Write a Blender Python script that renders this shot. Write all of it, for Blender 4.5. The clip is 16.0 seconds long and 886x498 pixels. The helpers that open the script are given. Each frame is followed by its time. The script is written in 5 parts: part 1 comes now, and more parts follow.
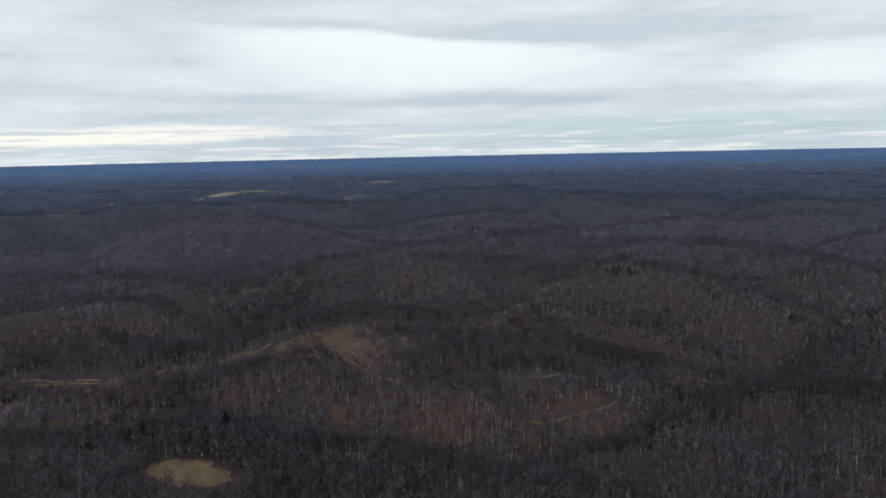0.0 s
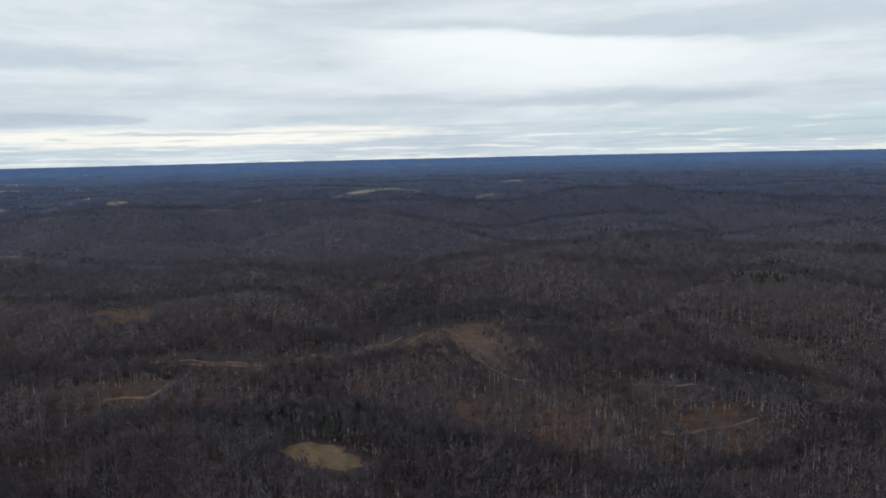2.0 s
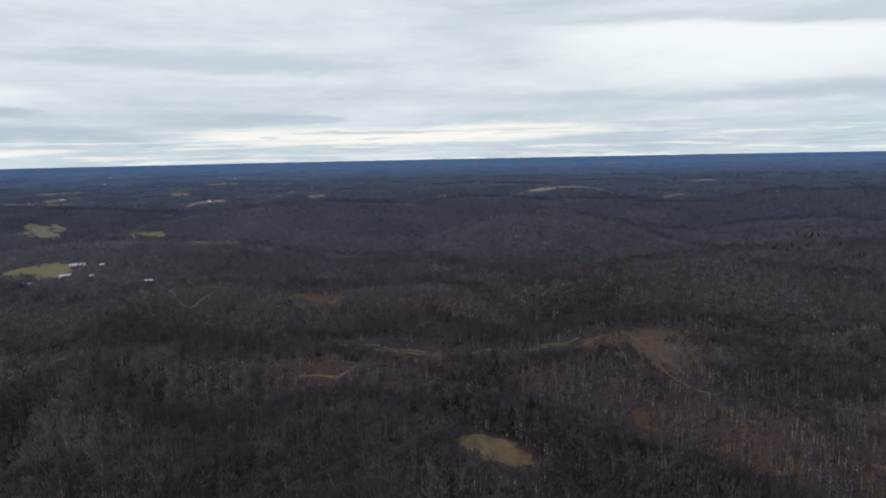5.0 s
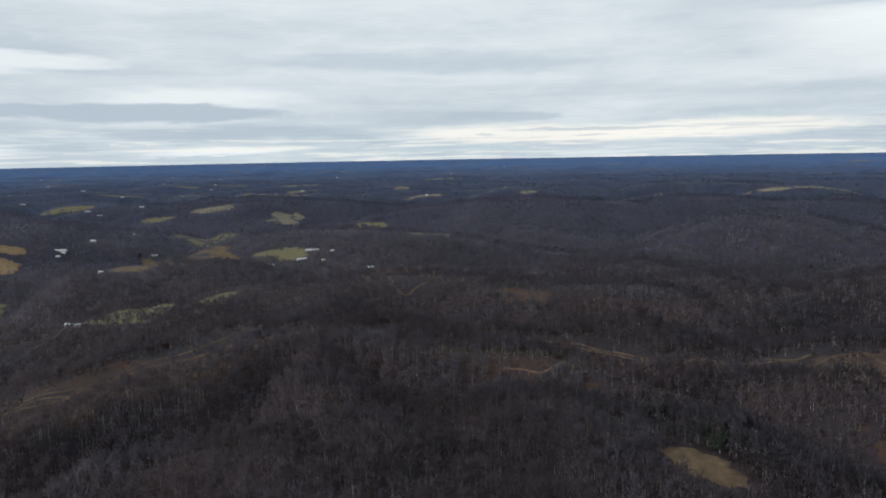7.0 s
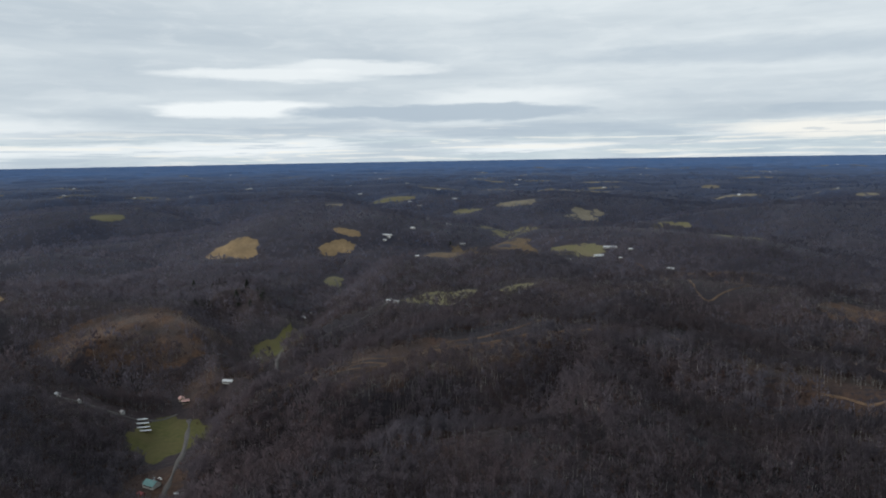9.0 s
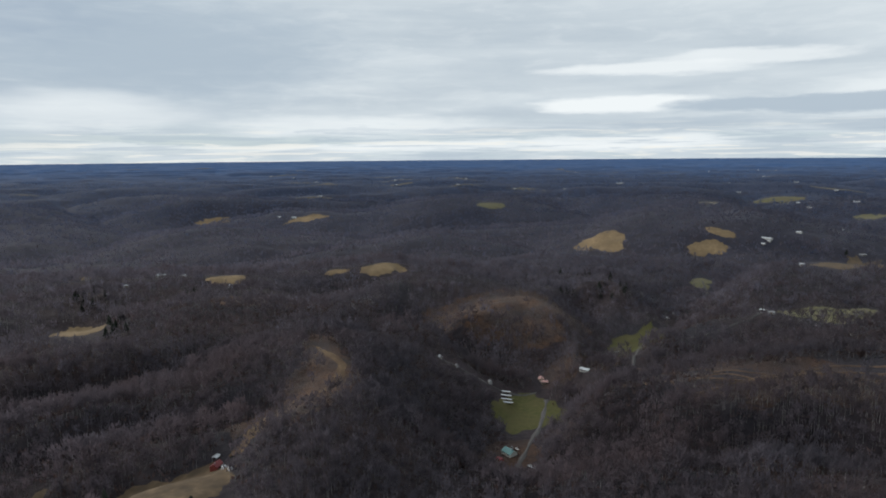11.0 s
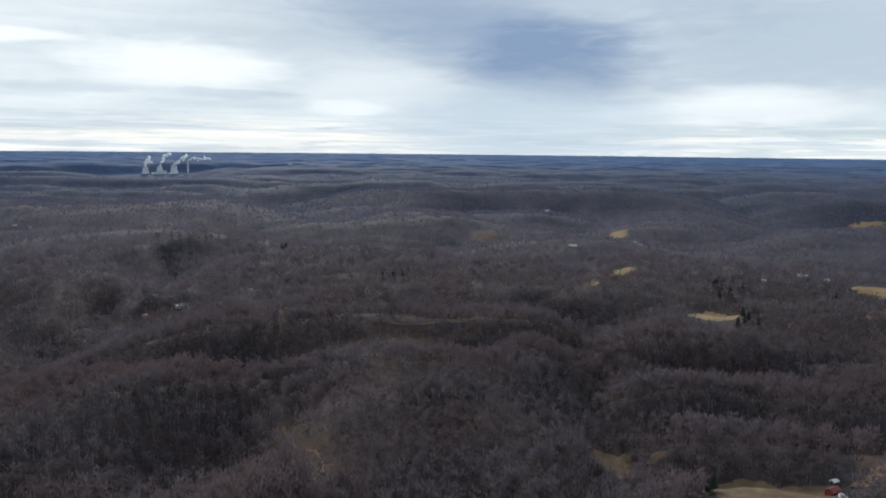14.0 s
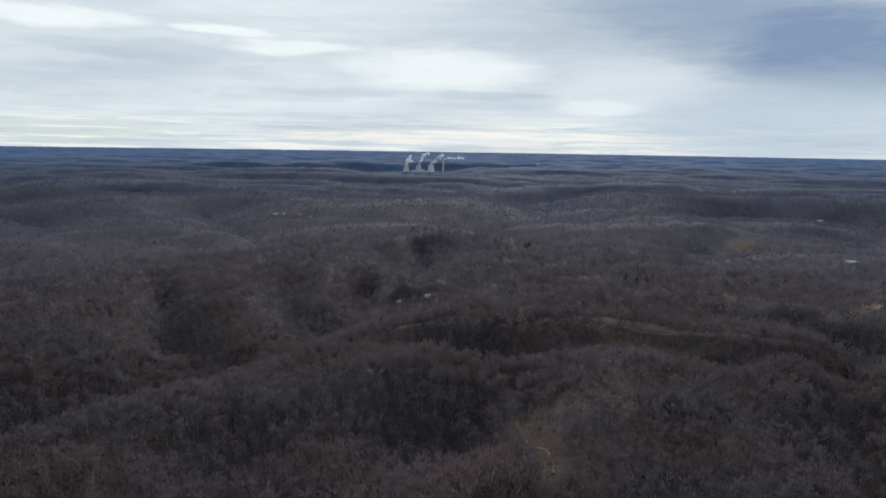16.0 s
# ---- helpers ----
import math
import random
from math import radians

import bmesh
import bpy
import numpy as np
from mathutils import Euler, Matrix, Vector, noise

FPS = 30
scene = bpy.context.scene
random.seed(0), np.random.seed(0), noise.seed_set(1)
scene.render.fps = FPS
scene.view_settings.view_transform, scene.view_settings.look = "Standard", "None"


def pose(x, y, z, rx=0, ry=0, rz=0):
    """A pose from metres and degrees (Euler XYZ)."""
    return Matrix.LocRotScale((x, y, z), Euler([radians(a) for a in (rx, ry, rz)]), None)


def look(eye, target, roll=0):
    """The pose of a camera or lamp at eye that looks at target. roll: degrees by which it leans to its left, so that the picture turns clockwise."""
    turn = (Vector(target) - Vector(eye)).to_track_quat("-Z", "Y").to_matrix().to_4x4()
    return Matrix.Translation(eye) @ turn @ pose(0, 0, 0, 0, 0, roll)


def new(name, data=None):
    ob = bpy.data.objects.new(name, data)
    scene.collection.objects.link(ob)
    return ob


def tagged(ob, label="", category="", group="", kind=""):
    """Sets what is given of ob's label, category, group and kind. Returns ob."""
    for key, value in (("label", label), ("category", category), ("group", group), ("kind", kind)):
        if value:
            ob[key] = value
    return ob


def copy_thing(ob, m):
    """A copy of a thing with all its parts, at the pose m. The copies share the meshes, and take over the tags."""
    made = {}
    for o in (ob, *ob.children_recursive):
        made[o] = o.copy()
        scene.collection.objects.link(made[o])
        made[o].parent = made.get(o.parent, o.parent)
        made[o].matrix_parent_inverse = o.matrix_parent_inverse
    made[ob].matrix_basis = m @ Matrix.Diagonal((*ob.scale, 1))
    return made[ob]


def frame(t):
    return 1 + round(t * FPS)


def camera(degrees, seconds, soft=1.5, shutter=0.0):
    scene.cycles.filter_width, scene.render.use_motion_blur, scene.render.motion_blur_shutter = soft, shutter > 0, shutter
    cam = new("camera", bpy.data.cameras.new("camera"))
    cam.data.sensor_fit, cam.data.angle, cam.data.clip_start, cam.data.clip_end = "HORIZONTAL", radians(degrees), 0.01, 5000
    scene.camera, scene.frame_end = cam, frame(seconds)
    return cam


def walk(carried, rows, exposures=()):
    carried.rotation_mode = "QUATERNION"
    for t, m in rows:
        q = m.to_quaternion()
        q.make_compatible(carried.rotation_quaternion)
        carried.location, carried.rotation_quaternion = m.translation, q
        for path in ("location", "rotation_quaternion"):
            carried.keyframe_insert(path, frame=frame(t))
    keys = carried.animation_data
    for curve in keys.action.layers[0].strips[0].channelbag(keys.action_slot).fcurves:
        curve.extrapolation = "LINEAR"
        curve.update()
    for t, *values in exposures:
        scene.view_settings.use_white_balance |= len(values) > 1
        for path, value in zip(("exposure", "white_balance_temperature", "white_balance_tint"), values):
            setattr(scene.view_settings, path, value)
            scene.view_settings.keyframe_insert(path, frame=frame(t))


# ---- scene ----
cam = camera(65.23, 16.0, soft=1.9)
walk(cam, [
    (0.0, pose(0, 0, 300, 81.93, 1.24, 22.54)),
    (0.5, pose(0, 0, 300, 81.98, 1.34, 26.07)),
    (1.0, pose(0, 0, 300, 82.03, 1.34, 28.99)),
    (1.5, pose(0, 0, 300, 82.06, 1.31, 31.20)),
    (2.0, pose(0, 0, 300, 82.08, 1.29, 33.36)),
    (2.5, pose(0, 0, 300, 82.10, 1.32, 35.51)),
    (3.0, pose(0, 0, 300, 82.10, 1.24, 37.70)),
    (5.5, pose(0, 0, 300, 82.18, 1.17, 51.67)),
    (6.0, pose(0, 0, 300, 82.18, 1.15, 55.61)),
    (6.5, pose(0, 0, 300, 82.22, 1.08, 60.41)),
    (7.0, pose(0, 0, 300, 82.21, 1.05, 65.61)),
    (7.5, pose(0, 0, 300, 82.23, 0.95, 71.40)),
    (8.0, pose(0, 0, 300, 82.27, 0.96, 77.40)),
    (10.5, pose(0, 0, 300, 82.30, 0.66, 111.83)),
    (11.0, pose(0, 0, 300, 82.26, 0.48, 120.02)),
    (11.5, pose(0, 0, 300, 82.21, 0.21, 128.58)),
    (12.0, pose(0, 0, 300, 82.13, -0.01, 137.52)),
    (12.5, pose(0, 0, 300, 82.03, -0.10, 146.26)),
    (13.0, pose(0, 0, 300, 81.92, -0.28, 154.17)),
    (13.5, pose(0, 0, 300, 81.86, -0.42, 162.21)),
    (14.0, pose(0, 0, 300, 81.78, -0.57, 170.41)),
    (14.5, pose(0, 0, 300, 81.71, -0.75, 176.34)),
    (15.0, pose(0, 0, 300, 81.67, -0.80, 181.05)),
    (15.5, pose(0, 0, 300, 81.61, -0.89, 185.70)),
    (16.0, pose(0, 0, 300, 81.59, -0.88, 190.54)),
], exposures=[(0.0, 0.04), (8.0, -0.02), (11.0, -0.03), (12.0, 0.08), (12.6, 0.24), (13.5, 0.28), (14.5, 0.14), (16.0, 0.06)])

# ---- world, sun ----
EYE_Z = 300.0
SUN_AZ, SUN_EL = 184.0, 30.0     # azimuths run counter-clockwise from +y


def sky_world():
    world = bpy.data.worlds.new("overcast_sky")
    scene.world = world
    world.use_nodes = True
    nt = world.node_tree
    nt.nodes.clear()
    N, L = nt.nodes, nt.links

    def put(a, sock):
        if isinstance(a, (int, float)):
            sock.default_value = a
        elif isinstance(a, tuple):
            sock.default_value = a
        else:
            L.new(a, sock)

    def m(op, a, b=0.0, c=0.0, clamp=False):
        n = N.new("ShaderNodeMath")
        n.operation, n.use_clamp = op, clamp
        for v, s in zip((a, b, c), n.inputs):
            put(v, s)
        return n.outputs[0]

    def mixc(f, a, b):
        n = N.new("ShaderNodeMix")
        n.data_type = "RGBA"
        put(f, n.inputs[0]), put(a, n.inputs[6]), put(b, n.inputs[7])
        return n.outputs[2]

    def comb(x, y, z):
        n = N.new("ShaderNodeCombineXYZ")
        put(x, n.inputs[0]), put(y, n.inputs[1]), put(z, n.inputs[2])
        return n.outputs[0]

    def noi(vec, scale, detail=5.0, rough=0.55, dist=0.0):
        n = N.new("ShaderNodeTexNoise")
        n.inputs["Scale"].default_value, n.inputs["Detail"].default_value = scale, detail
        n.inputs["Roughness"].default_value, n.inputs["Distortion"].default_value = rough, dist
        L.new(vec, n.inputs["Vector"])
        return n.outputs["Fac"]

    def step(v, lo, hi, a=0.0, b=1.0):
        n = N.new("ShaderNodeMapRange")
        n.interpolation_type = "SMOOTHSTEP"
        put(v, n.inputs[0])
        for i, q in enumerate((lo, hi, a, b)):
            n.inputs[i + 1].default_value = q
        return n.outputs[0]

    tc = N.new("ShaderNodeTexCoord")
    sep = N.new("ShaderNodeSeparateXYZ")
    L.new(tc.outputs["Generated"], sep.inputs[0])
    x, y, z = sep.outputs
    zc = m("MAXIMUM", z, 0.0)
    # the cloud deck, seen from below as a flat layer
    k = m("DIVIDE", 1.0, m("ADD", zc, 0.055))
    deck = comb(m("MULTIPLY", x, k), m("MULTIPLY", y, k), 0.0)
    # azimuth about 106 degrees and elevation, both in degrees
    a0 = radians(106)
    ca, sa = math.cos(a0), math.sin(a0)
    fx = m("ADD", m("MULTIPLY", x, ca), m("MULTIPLY", y, sa))
    fy = m("SUBTRACT", m("MULTIPLY", y, ca), m("MULTIPLY", x, sa))
    az = m("MULTIPLY", m("ARCTAN2", m("MULTIPLY", fx, -1.0), fy), 57.2958)
    el = m("MULTIPLY", m("ARCSINE", z), 57.2958)
    sheet = comb(m("MULTIPLY", az, 0.1), m("MULTIPLY", el, 0.55), 0.0)
    warp_a = m("SUBTRACT", noi(sheet, 1.1, 4.0), 0.5)
    warp_e = m("SUBTRACT", noi(comb(m("MULTIPLY", az, 0.1), m("MULTIPLY", el, 0.55), 7.3), 1.3, 5.0), 0.5)
    azw = m("ADD", az, m("MULTIPLY", warp_a, 7.0))
    elw = m("ADD", el, m("MULTIPLY", warp_e, 1.4))

    def blob(a, e, wa, we, lo=1.0, hi=0.25, tilt=0.0, rag=0.9, top=1.0):
        da = m("SUBTRACT", azw, a - 106.0)
        de = m("SUBTRACT", m("SUBTRACT", elw, e), m("MULTIPLY", da, tilt))
        if top != 1.0:      # a crisper, flatter upper edge
            de = m("ADD", m("MULTIPLY", m("MAXIMUM", de, 0.0), top), m("MINIMUM", de, 0.0))
        d = m("ADD", m("POWER", m("ABSOLUTE", m("DIVIDE", da, wa)), 2.0), m("POWER", m("ABSOLUTE", m("DIVIDE", de, we)), 2.0))
        return step(m("ADD", d, m("MULTIPLY", ragged, rag)), lo + 0.1, hi)

    ragged = m("SUBTRACT", noi(comb(m("MULTIPLY", az, 0.26), m("MULTIPLY", el, 1.2), 9.0), 1.0, 7.0, 0.6, 0.5), 0.5)
    big = noi(deck, 0.30, 4.0, 0.5, 0.3)
    sheet2 = comb(m("MULTIPLY", az, 0.035), m("MULTIPLY", el, 0.30), 2.2)
    broad = noi(sheet2, 1.0, 4.0, 0.5, 0.4)
    streak = noi(comb(m("MULTIPLY", az, 0.07), m("MULTIPLY", el, 1.1), 4.1), 1.0, 5.0, 0.55, 0.6)
    tone = m("ADD", m("ADD", m("MULTIPLY", big, 0.45), m("MULTIPLY", broad, 0.40)), m("MULTIPLY", streak, 0.15))
    tone = step(tone, 0.33, 0.66)
    col = mixc(tone, (0.52, 0.60, 0.67, 1), (0.75, 0.82, 0.86, 1))
    # thin gaps to the clear air low down
    sky = N.new("ShaderNodeTexSky")
    sky.sky_type, sky.sun_disc = "NISHITA", False
    sky.sun_elevation, sky.sun_rotation = radians(SUN_EL), radians(-SUN_AZ)
    clear = N.new("ShaderNodeVectorMath")
    clear.operation = "SCALE"
    L.new(sky.outputs[0], clear.inputs[0])
    clear.inputs[3].default_value = 0.1
    thin = mixc(0.75, clear.outputs[0], (0.50, 0.66, 0.76, 1))
    gap = m("MULTIPLY", step(el, 3.6, 0.4), step(streak, 0.42, 0.60))
    col = mixc(m("MULTIPLY", gap, 0.45), col, thin)
    white, warm, grey = (0.90, 0.95, 0.97, 1), (0.96, 0.95, 0.89, 1), (0.44, 0.53, 0.62, 1)
    # azimuth, elevation, half width, half height, share, softness
    bluish = ((6, 1.5, 20, 1.3, 0.75, 0.1), (137, 1.1, 13, 0.8, 0.75, 0.1), (221, 0.8, 10, 1.3, 0.75, 0.1))
    greys = ((20, 3.8, 13, 0.8, 0.5, 0.0), (12, 9.0, 20, 1.5, 0.45, 0.0), (66, 7.2, 17, 1.1, 0.55, 0.0), (40, 9.6, 14, 1.2, 0.3, 0.0),
             (141, 8.0, 17, 5.5, 0.95, 0.0), (149, 8.5, 12, 6.0, 0.5, 0.0), (198, 4.3, 8, 0.6, 0.45, 0.0), (212, 6.7, 10, 0.9, 0.4, 0.0), (30, 0.9, 16, 0.7, 0.35, 0.0), (172, 9.0, 22, 8.0, 0.4, 0.0))
    whites = ((38, 5.9, 15, 1.6, 0.45, 0.0), (-7, 5.5, 8, 2.2, 0.7, 0.0), (84, 4.7, 9, 1.0, 0.6, 0.0),
              (104, 6.4, 9, 0.6, 0.8, 0.2), (97, 7.0, 8, 0.6, 0.7, 0.2), (106, 3.9, 7, 0.8, 1.0, 0.3), (105, 1.0, 9, 0.7, 0.8, 0.2),
              (84, 0.55, 7, 0.35, 0.8, 0.2), (115, 0.6, 22, 0.5, 0.7, 0.1), (126, 2.4, 14, 1.0, 0.65, 0.0), (136, 0.7, 15, 0.4, 0.5, 0.1),
              (176, 5.0, 9, 2.4, 0.35, 0.0), (191, 6.2, 9, 1.9, 0.75, 0.0), (202, 7.5, 6, 0.6, 0.7, 0.1), (208, 8.4, 5, 0.5, 0.8, 0.2),
              (219, 8.7, 7, 0.9, 0.8, 0.1), (178, 3.2, 5, 0.7, 0.5, 0.1), (147, 3.3, 9, 1.8, 0.55, 0.0))
    warms = ((45, 1.7, 13, 0.8, 0.9, 0.2), (56, 1.6, 15, 0.9, 0.9, 0.2), (185, 0.6, 22, 0.8, 0.5, 0.0))
    darks = ((90, 3.45, 13, 0.8, 0.85, 0.5), (81, 1.9, 14, 0.8, 0.65, 0.2), (61, 2.9, 5, 0.45, 0.6, 0.3), (53, 2.0, 6, 0.22, 0.6, 0.3),
             (100, 2.4, 9, 0.4, 0.45, 0.1), (112, 1.9, 14, 0.35, 0.4, 0.1), (186, 4.1, 6, 0.5, 0.45, 0.1))
    curl = noi(comb(m("MULTIPLY", az, 0.22), m("MULTIPLY", el, 0.9), 5.5), 1.0, 8.0, 0.6, 0.4)
    col = mixc(m("MULTIPLY", step(curl, 0.50, 0.68), 0.17), col, white)
    col = mixc(m("MULTIPLY", step(curl, 0.48, 0.32), 0.17), col, grey)
    for rows, tint in ((bluish, thin), (greys, grey), (whites, white), (warms, warm), (darks, grey)):
        for a, e, wa, we, f, hi in rows:
            col = mixc(m("MULTIPLY", blob(a, e, wa, we, 1.0, hi), f), col, tint)
    col = mixc(m("MULTIPLY", blob(25, 8.4, 20, 4.8, 1.0, 0.0, 0.07, 0.25, 5.0), 0.95), col, white)
    col = mixc(m("MULTIPLY", blob(20, 4.1, 15, 0.9, 1.0, 0.0, 0.0, 0.9), 0.45), col, grey)
    wisps = noi(comb(m("MULTIPLY", az, 0.12), m("MULTIPLY", el, 2.6), 3.3), 1.0, 6.0, 0.6, 0.7)
    band = m("MULTIPLY", step(wisps, 0.53, 0.62), step(el, 3.0, 1.0))
    col = mixc(m("MULTIPLY", band, 0.6), col, warm)
    band = m("MULTIPLY", step(wisps, 0.47, 0.38), step(el, 3.2, 1.2))
    col = mixc(m("MULTIPLY", band, 0.5), col, grey)
    rain = m("ADD", m("MULTIPLY", blob(168, 9.2, 18, 4.6, 1.0, 0.0, 0.30, 0.6), 0.42), m("MULTIPLY", blob(161.5, 6.9, 9.0, 4.2, 1.0, 0.0, 0.0, 0.6), 0.42), clamp=True)
    rain = m("ADD", rain, m("MULTIPLY", blob(164, 12.0, 24, 7.0, 1.0, 0.0, 0.0, 0.6), 0.30), clamp=True)
    col = mixc(rain, col, (0.22, 0.31, 0.46, 1))
    col = mixc(m("MULTIPLY", blob(164, 1.8, 14, 4.2, 1.0, 0.0, 0.0, 0.3), 0.7), col, (0.46, 0.57, 0.67, 1))
    bg = N.new("ShaderNodeBackground")
    L.new(col, bg.inputs[0])
    bg.inputs[1].default_value = 1.0
    out = N.new("ShaderNodeOutputWorld")
    L.new(bg.outputs[0], out.inputs[0])


sky_world()
sun = new("sun", bpy.data.lights.new("sun", "SUN"))
sun.data.energy, sun.data.angle, sun.data.color = 2.1, radians(20), (1.0, 0.97, 0.92)
sun_dir = Vector((-math.sin(radians(SUN_AZ)) * math.cos(radians(SUN_EL)), math.cos(radians(SUN_AZ)) * math.cos(radians(SUN_EL)), math.sin(radians(SUN_EL))))
sun.matrix_world = look((0, 0, 600), Vector((0, 0, 600)) - sun_dir)


# ---- materials ----
def material(name, low, high, scale, rough=0.9, scale2=None, third=None, mix3=0.5, bump=0.0, metal=0.0, island=0.0, fuzz=0.0):
    """Two colours mixed by noise at two scales (metres), and a third in patches."""
    mt = bpy.data.materials.new(name)
    mt.use_nodes = True
    nt = mt.node_tree
    N, L = nt.nodes, nt.links
    bsdf = N["Principled BSDF"]
    bsdf.inputs["Roughness"].default_value = rough
    bsdf.inputs["Metallic"].default_value = metal
    bsdf.inputs["Specular IOR Level"].default_value = 0.2
    geo = N.new("ShaderNodeNewGeometry")
    pos = geo.outputs["Position"]

    def noi(size, detail=4.0):
        n = N.new("ShaderNodeTexNoise")
        n.inputs["Scale"].default_value, n.inputs["Detail"].default_value = 1.0 / size, detail
        L.new(pos, n.inputs["Vector"])
        r = N.new("ShaderNodeMapRange")
        L.new(n.outputs["Fac"], r.inputs[0])
        r.inputs[1].default_value, r.inputs[2].default_value = 0.32, 0.68
        return r.outputs[0]

    def mixc(f, a, b):
        n = N.new("ShaderNodeMix")
        n.data_type = "RGBA"
        for v, s in zip((f, a, b), (n.inputs[0], n.inputs[6], n.inputs[7])):
            if isinstance(v, (tuple, float, int)):
                s.default_value = v
            else:
                L.new(v, s)
        return n.outputs[2]

    f = noi(scale)
    if island:
        ad = N.new("ShaderNodeMath")
        ad.operation, ad.use_clamp = "MULTIPLY_ADD", True
        L.new(geo.outputs["Random Per Island"], ad.inputs[0])
        ad.inputs[1].default_value = island
        L.new(f, ad.inputs[2])
        f = ad.outputs[0]
    col = mixc(f, (*low, 1), (*high, 1))
    if scale2:
        mu = N.new("ShaderNodeMath")
        mu.operation = "MULTIPLY"
        L.new(noi(scale2, 5.0), mu.inputs[0])
        mu.inputs[1].default_value = mix3
        col = mixc(mu.outputs[0], col, (*(third or low), 1))
    L.new(col, bsdf.inputs["Base Color"])
    if fuzz:        # fine twigs shade as a soft rounded crown, not as the flat facets that stand in for them
        at = N.new("ShaderNodeAttribute")
        at.attribute_name = "crown_normal"
        L.new(at.outputs["Vector"], bsdf.inputs["Normal"])
        turned = N.new("ShaderNodeVectorMath")
        turned.operation = "SCALE"
        L.new(at.outputs["Vector"], turned.inputs[0])
        turned.inputs[3].default_value = -1.0
        tr = N.new("ShaderNodeBsdfTranslucent")
        L.new(mixc(0.42, col, (0.0, 0.0, 0.0, 1)), tr.inputs[0])      # less passes through than is thrown back
        L.new(turned.outputs[0], tr.inputs["Normal"])
        mx = N.new("ShaderNodeAddShader")
        L.new(bsdf.outputs[0], mx.inputs[0]), L.new(tr.outputs[0], mx.inputs[1])
        L.new(mx.outputs[0], N["Material Output"].inputs[0])
    if bump:
        b = N.new("ShaderNodeBump")
        b.inputs["Strength"].default_value, b.inputs["Distance"].default_value = bump, scale * 0.3
        L.new(noi(scale), b.inputs["Height"])
        L.new(b.outputs[0], bsdf.inputs["Normal"])
    return mt


MAT = {
    "litter": material("leaf_litter", (0.021, 0.015, 0.016), (0.046, 0.031, 0.032), 6.0, scale2=110.0, third=(0.021, 0.019, 0.024), mix3=1.0, bump=0.4),
    "twig": material("bare_twigs", (0.044, 0.041, 0.053), (0.089, 0.082, 0.102), 10.0, scale2=120.0, third=(0.067, 0.050, 0.056), mix3=1.0, island=0.15, fuzz=0.75),
    "bark": material("grey_bark", (0.075, 0.070, 0.074), (0.31, 0.295, 0.285), 4.0, island=0.5),
    "sapling": material("bare_saplings", (0.040, 0.029, 0.029), (0.080, 0.058, 0.058), 8.0, scale2=50.0, third=(0.060, 0.037, 0.034), mix3=0.8, island=0.2, fuzz=0.75),
    "pale_bark": material("pale_bark", (0.11, 0.10, 0.095), (0.27, 0.255, 0.24), 4.0, island=0.5),
    "hay": material("dry_grass", (0.088, 0.060, 0.035), (0.145, 0.101, 0.060), 5.0, scale2=14.0, third=(0.052, 0.037, 0.024), mix3=0.9),
    # lighter, greyer copy of dry_grass: haze put into the colour
    "far_hazed_hay": material("far_hazed_grass", (0.128, 0.112, 0.084), (0.196, 0.172, 0.130), 8.0, scale2=45.0, third=(0.100, 0.090, 0.068), mix3=0.8),
    # dry_grass lightened for farther fields, the brightening of haze painted in
    "hazed_hay": material("hazed_grass", (0.165, 0.112, 0.060), (0.255, 0.180, 0.100), 8.0, scale2=45.0, third=(0.110, 0.078, 0.044), mix3=0.8),
    "olive": material("olive_pasture", (0.082, 0.080, 0.040), (0.130, 0.122, 0.066), 6.0, scale2=35.0, third=(0.112, 0.095, 0.060), mix3=0.8),
    "meadow": material("green_grass", (0.043, 0.046, 0.012), (0.076, 0.073, 0.023), 5.0, scale2=30.0, third=(0.074, 0.062, 0.026), mix3=0.75),
    "tan": material("tan_grass_track", (0.095, 0.062, 0.034), (0.180, 0.122, 0.070), 3.0, scale2=22.0, third=(0.070, 0.042, 0.026), mix3=0.85),
    "dirt": material("bare_dirt_track", (0.088, 0.056, 0.037), (0.160, 0.106, 0.070), 3.0, scale2=25.0, third=(0.062, 0.043, 0.033), mix3=0.8),
    "brush": material("russet_brush", (0.046, 0.025, 0.017), (0.100, 0.056, 0.035), 4.0, scale2=28.0, third=(0.042, 0.035, 0.035), mix3=0.9, bump=0.5),
    "scrub": material("russet_scrub", (0.030, 0.017, 0.013), (0.066, 0.038, 0.026), 4.0, scale2=28.0, third=(0.036, 0.028, 0.028), mix3=0.9, bump=0.5),
    "gravel": material("grey_gravel", (0.060, 0.056, 0.056), (0.115, 0.108, 0.106), 2.0, scale2=20.0, third=(0.045, 0.042, 0.040)),
    "pine": material("pine_needles", (0.011, 0.014, 0.011), (0.023, 0.028, 0.020), 3.0, island=0.4),
}


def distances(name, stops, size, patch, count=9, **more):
    """One bare-wooded surface, haze painted brown to blue in steps of distance: (metres, low, high, third) at each
    stop.
    """
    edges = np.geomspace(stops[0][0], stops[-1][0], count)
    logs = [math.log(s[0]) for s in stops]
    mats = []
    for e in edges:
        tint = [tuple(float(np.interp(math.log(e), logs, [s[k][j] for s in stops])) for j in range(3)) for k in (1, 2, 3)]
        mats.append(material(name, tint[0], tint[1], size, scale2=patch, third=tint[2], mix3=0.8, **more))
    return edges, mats


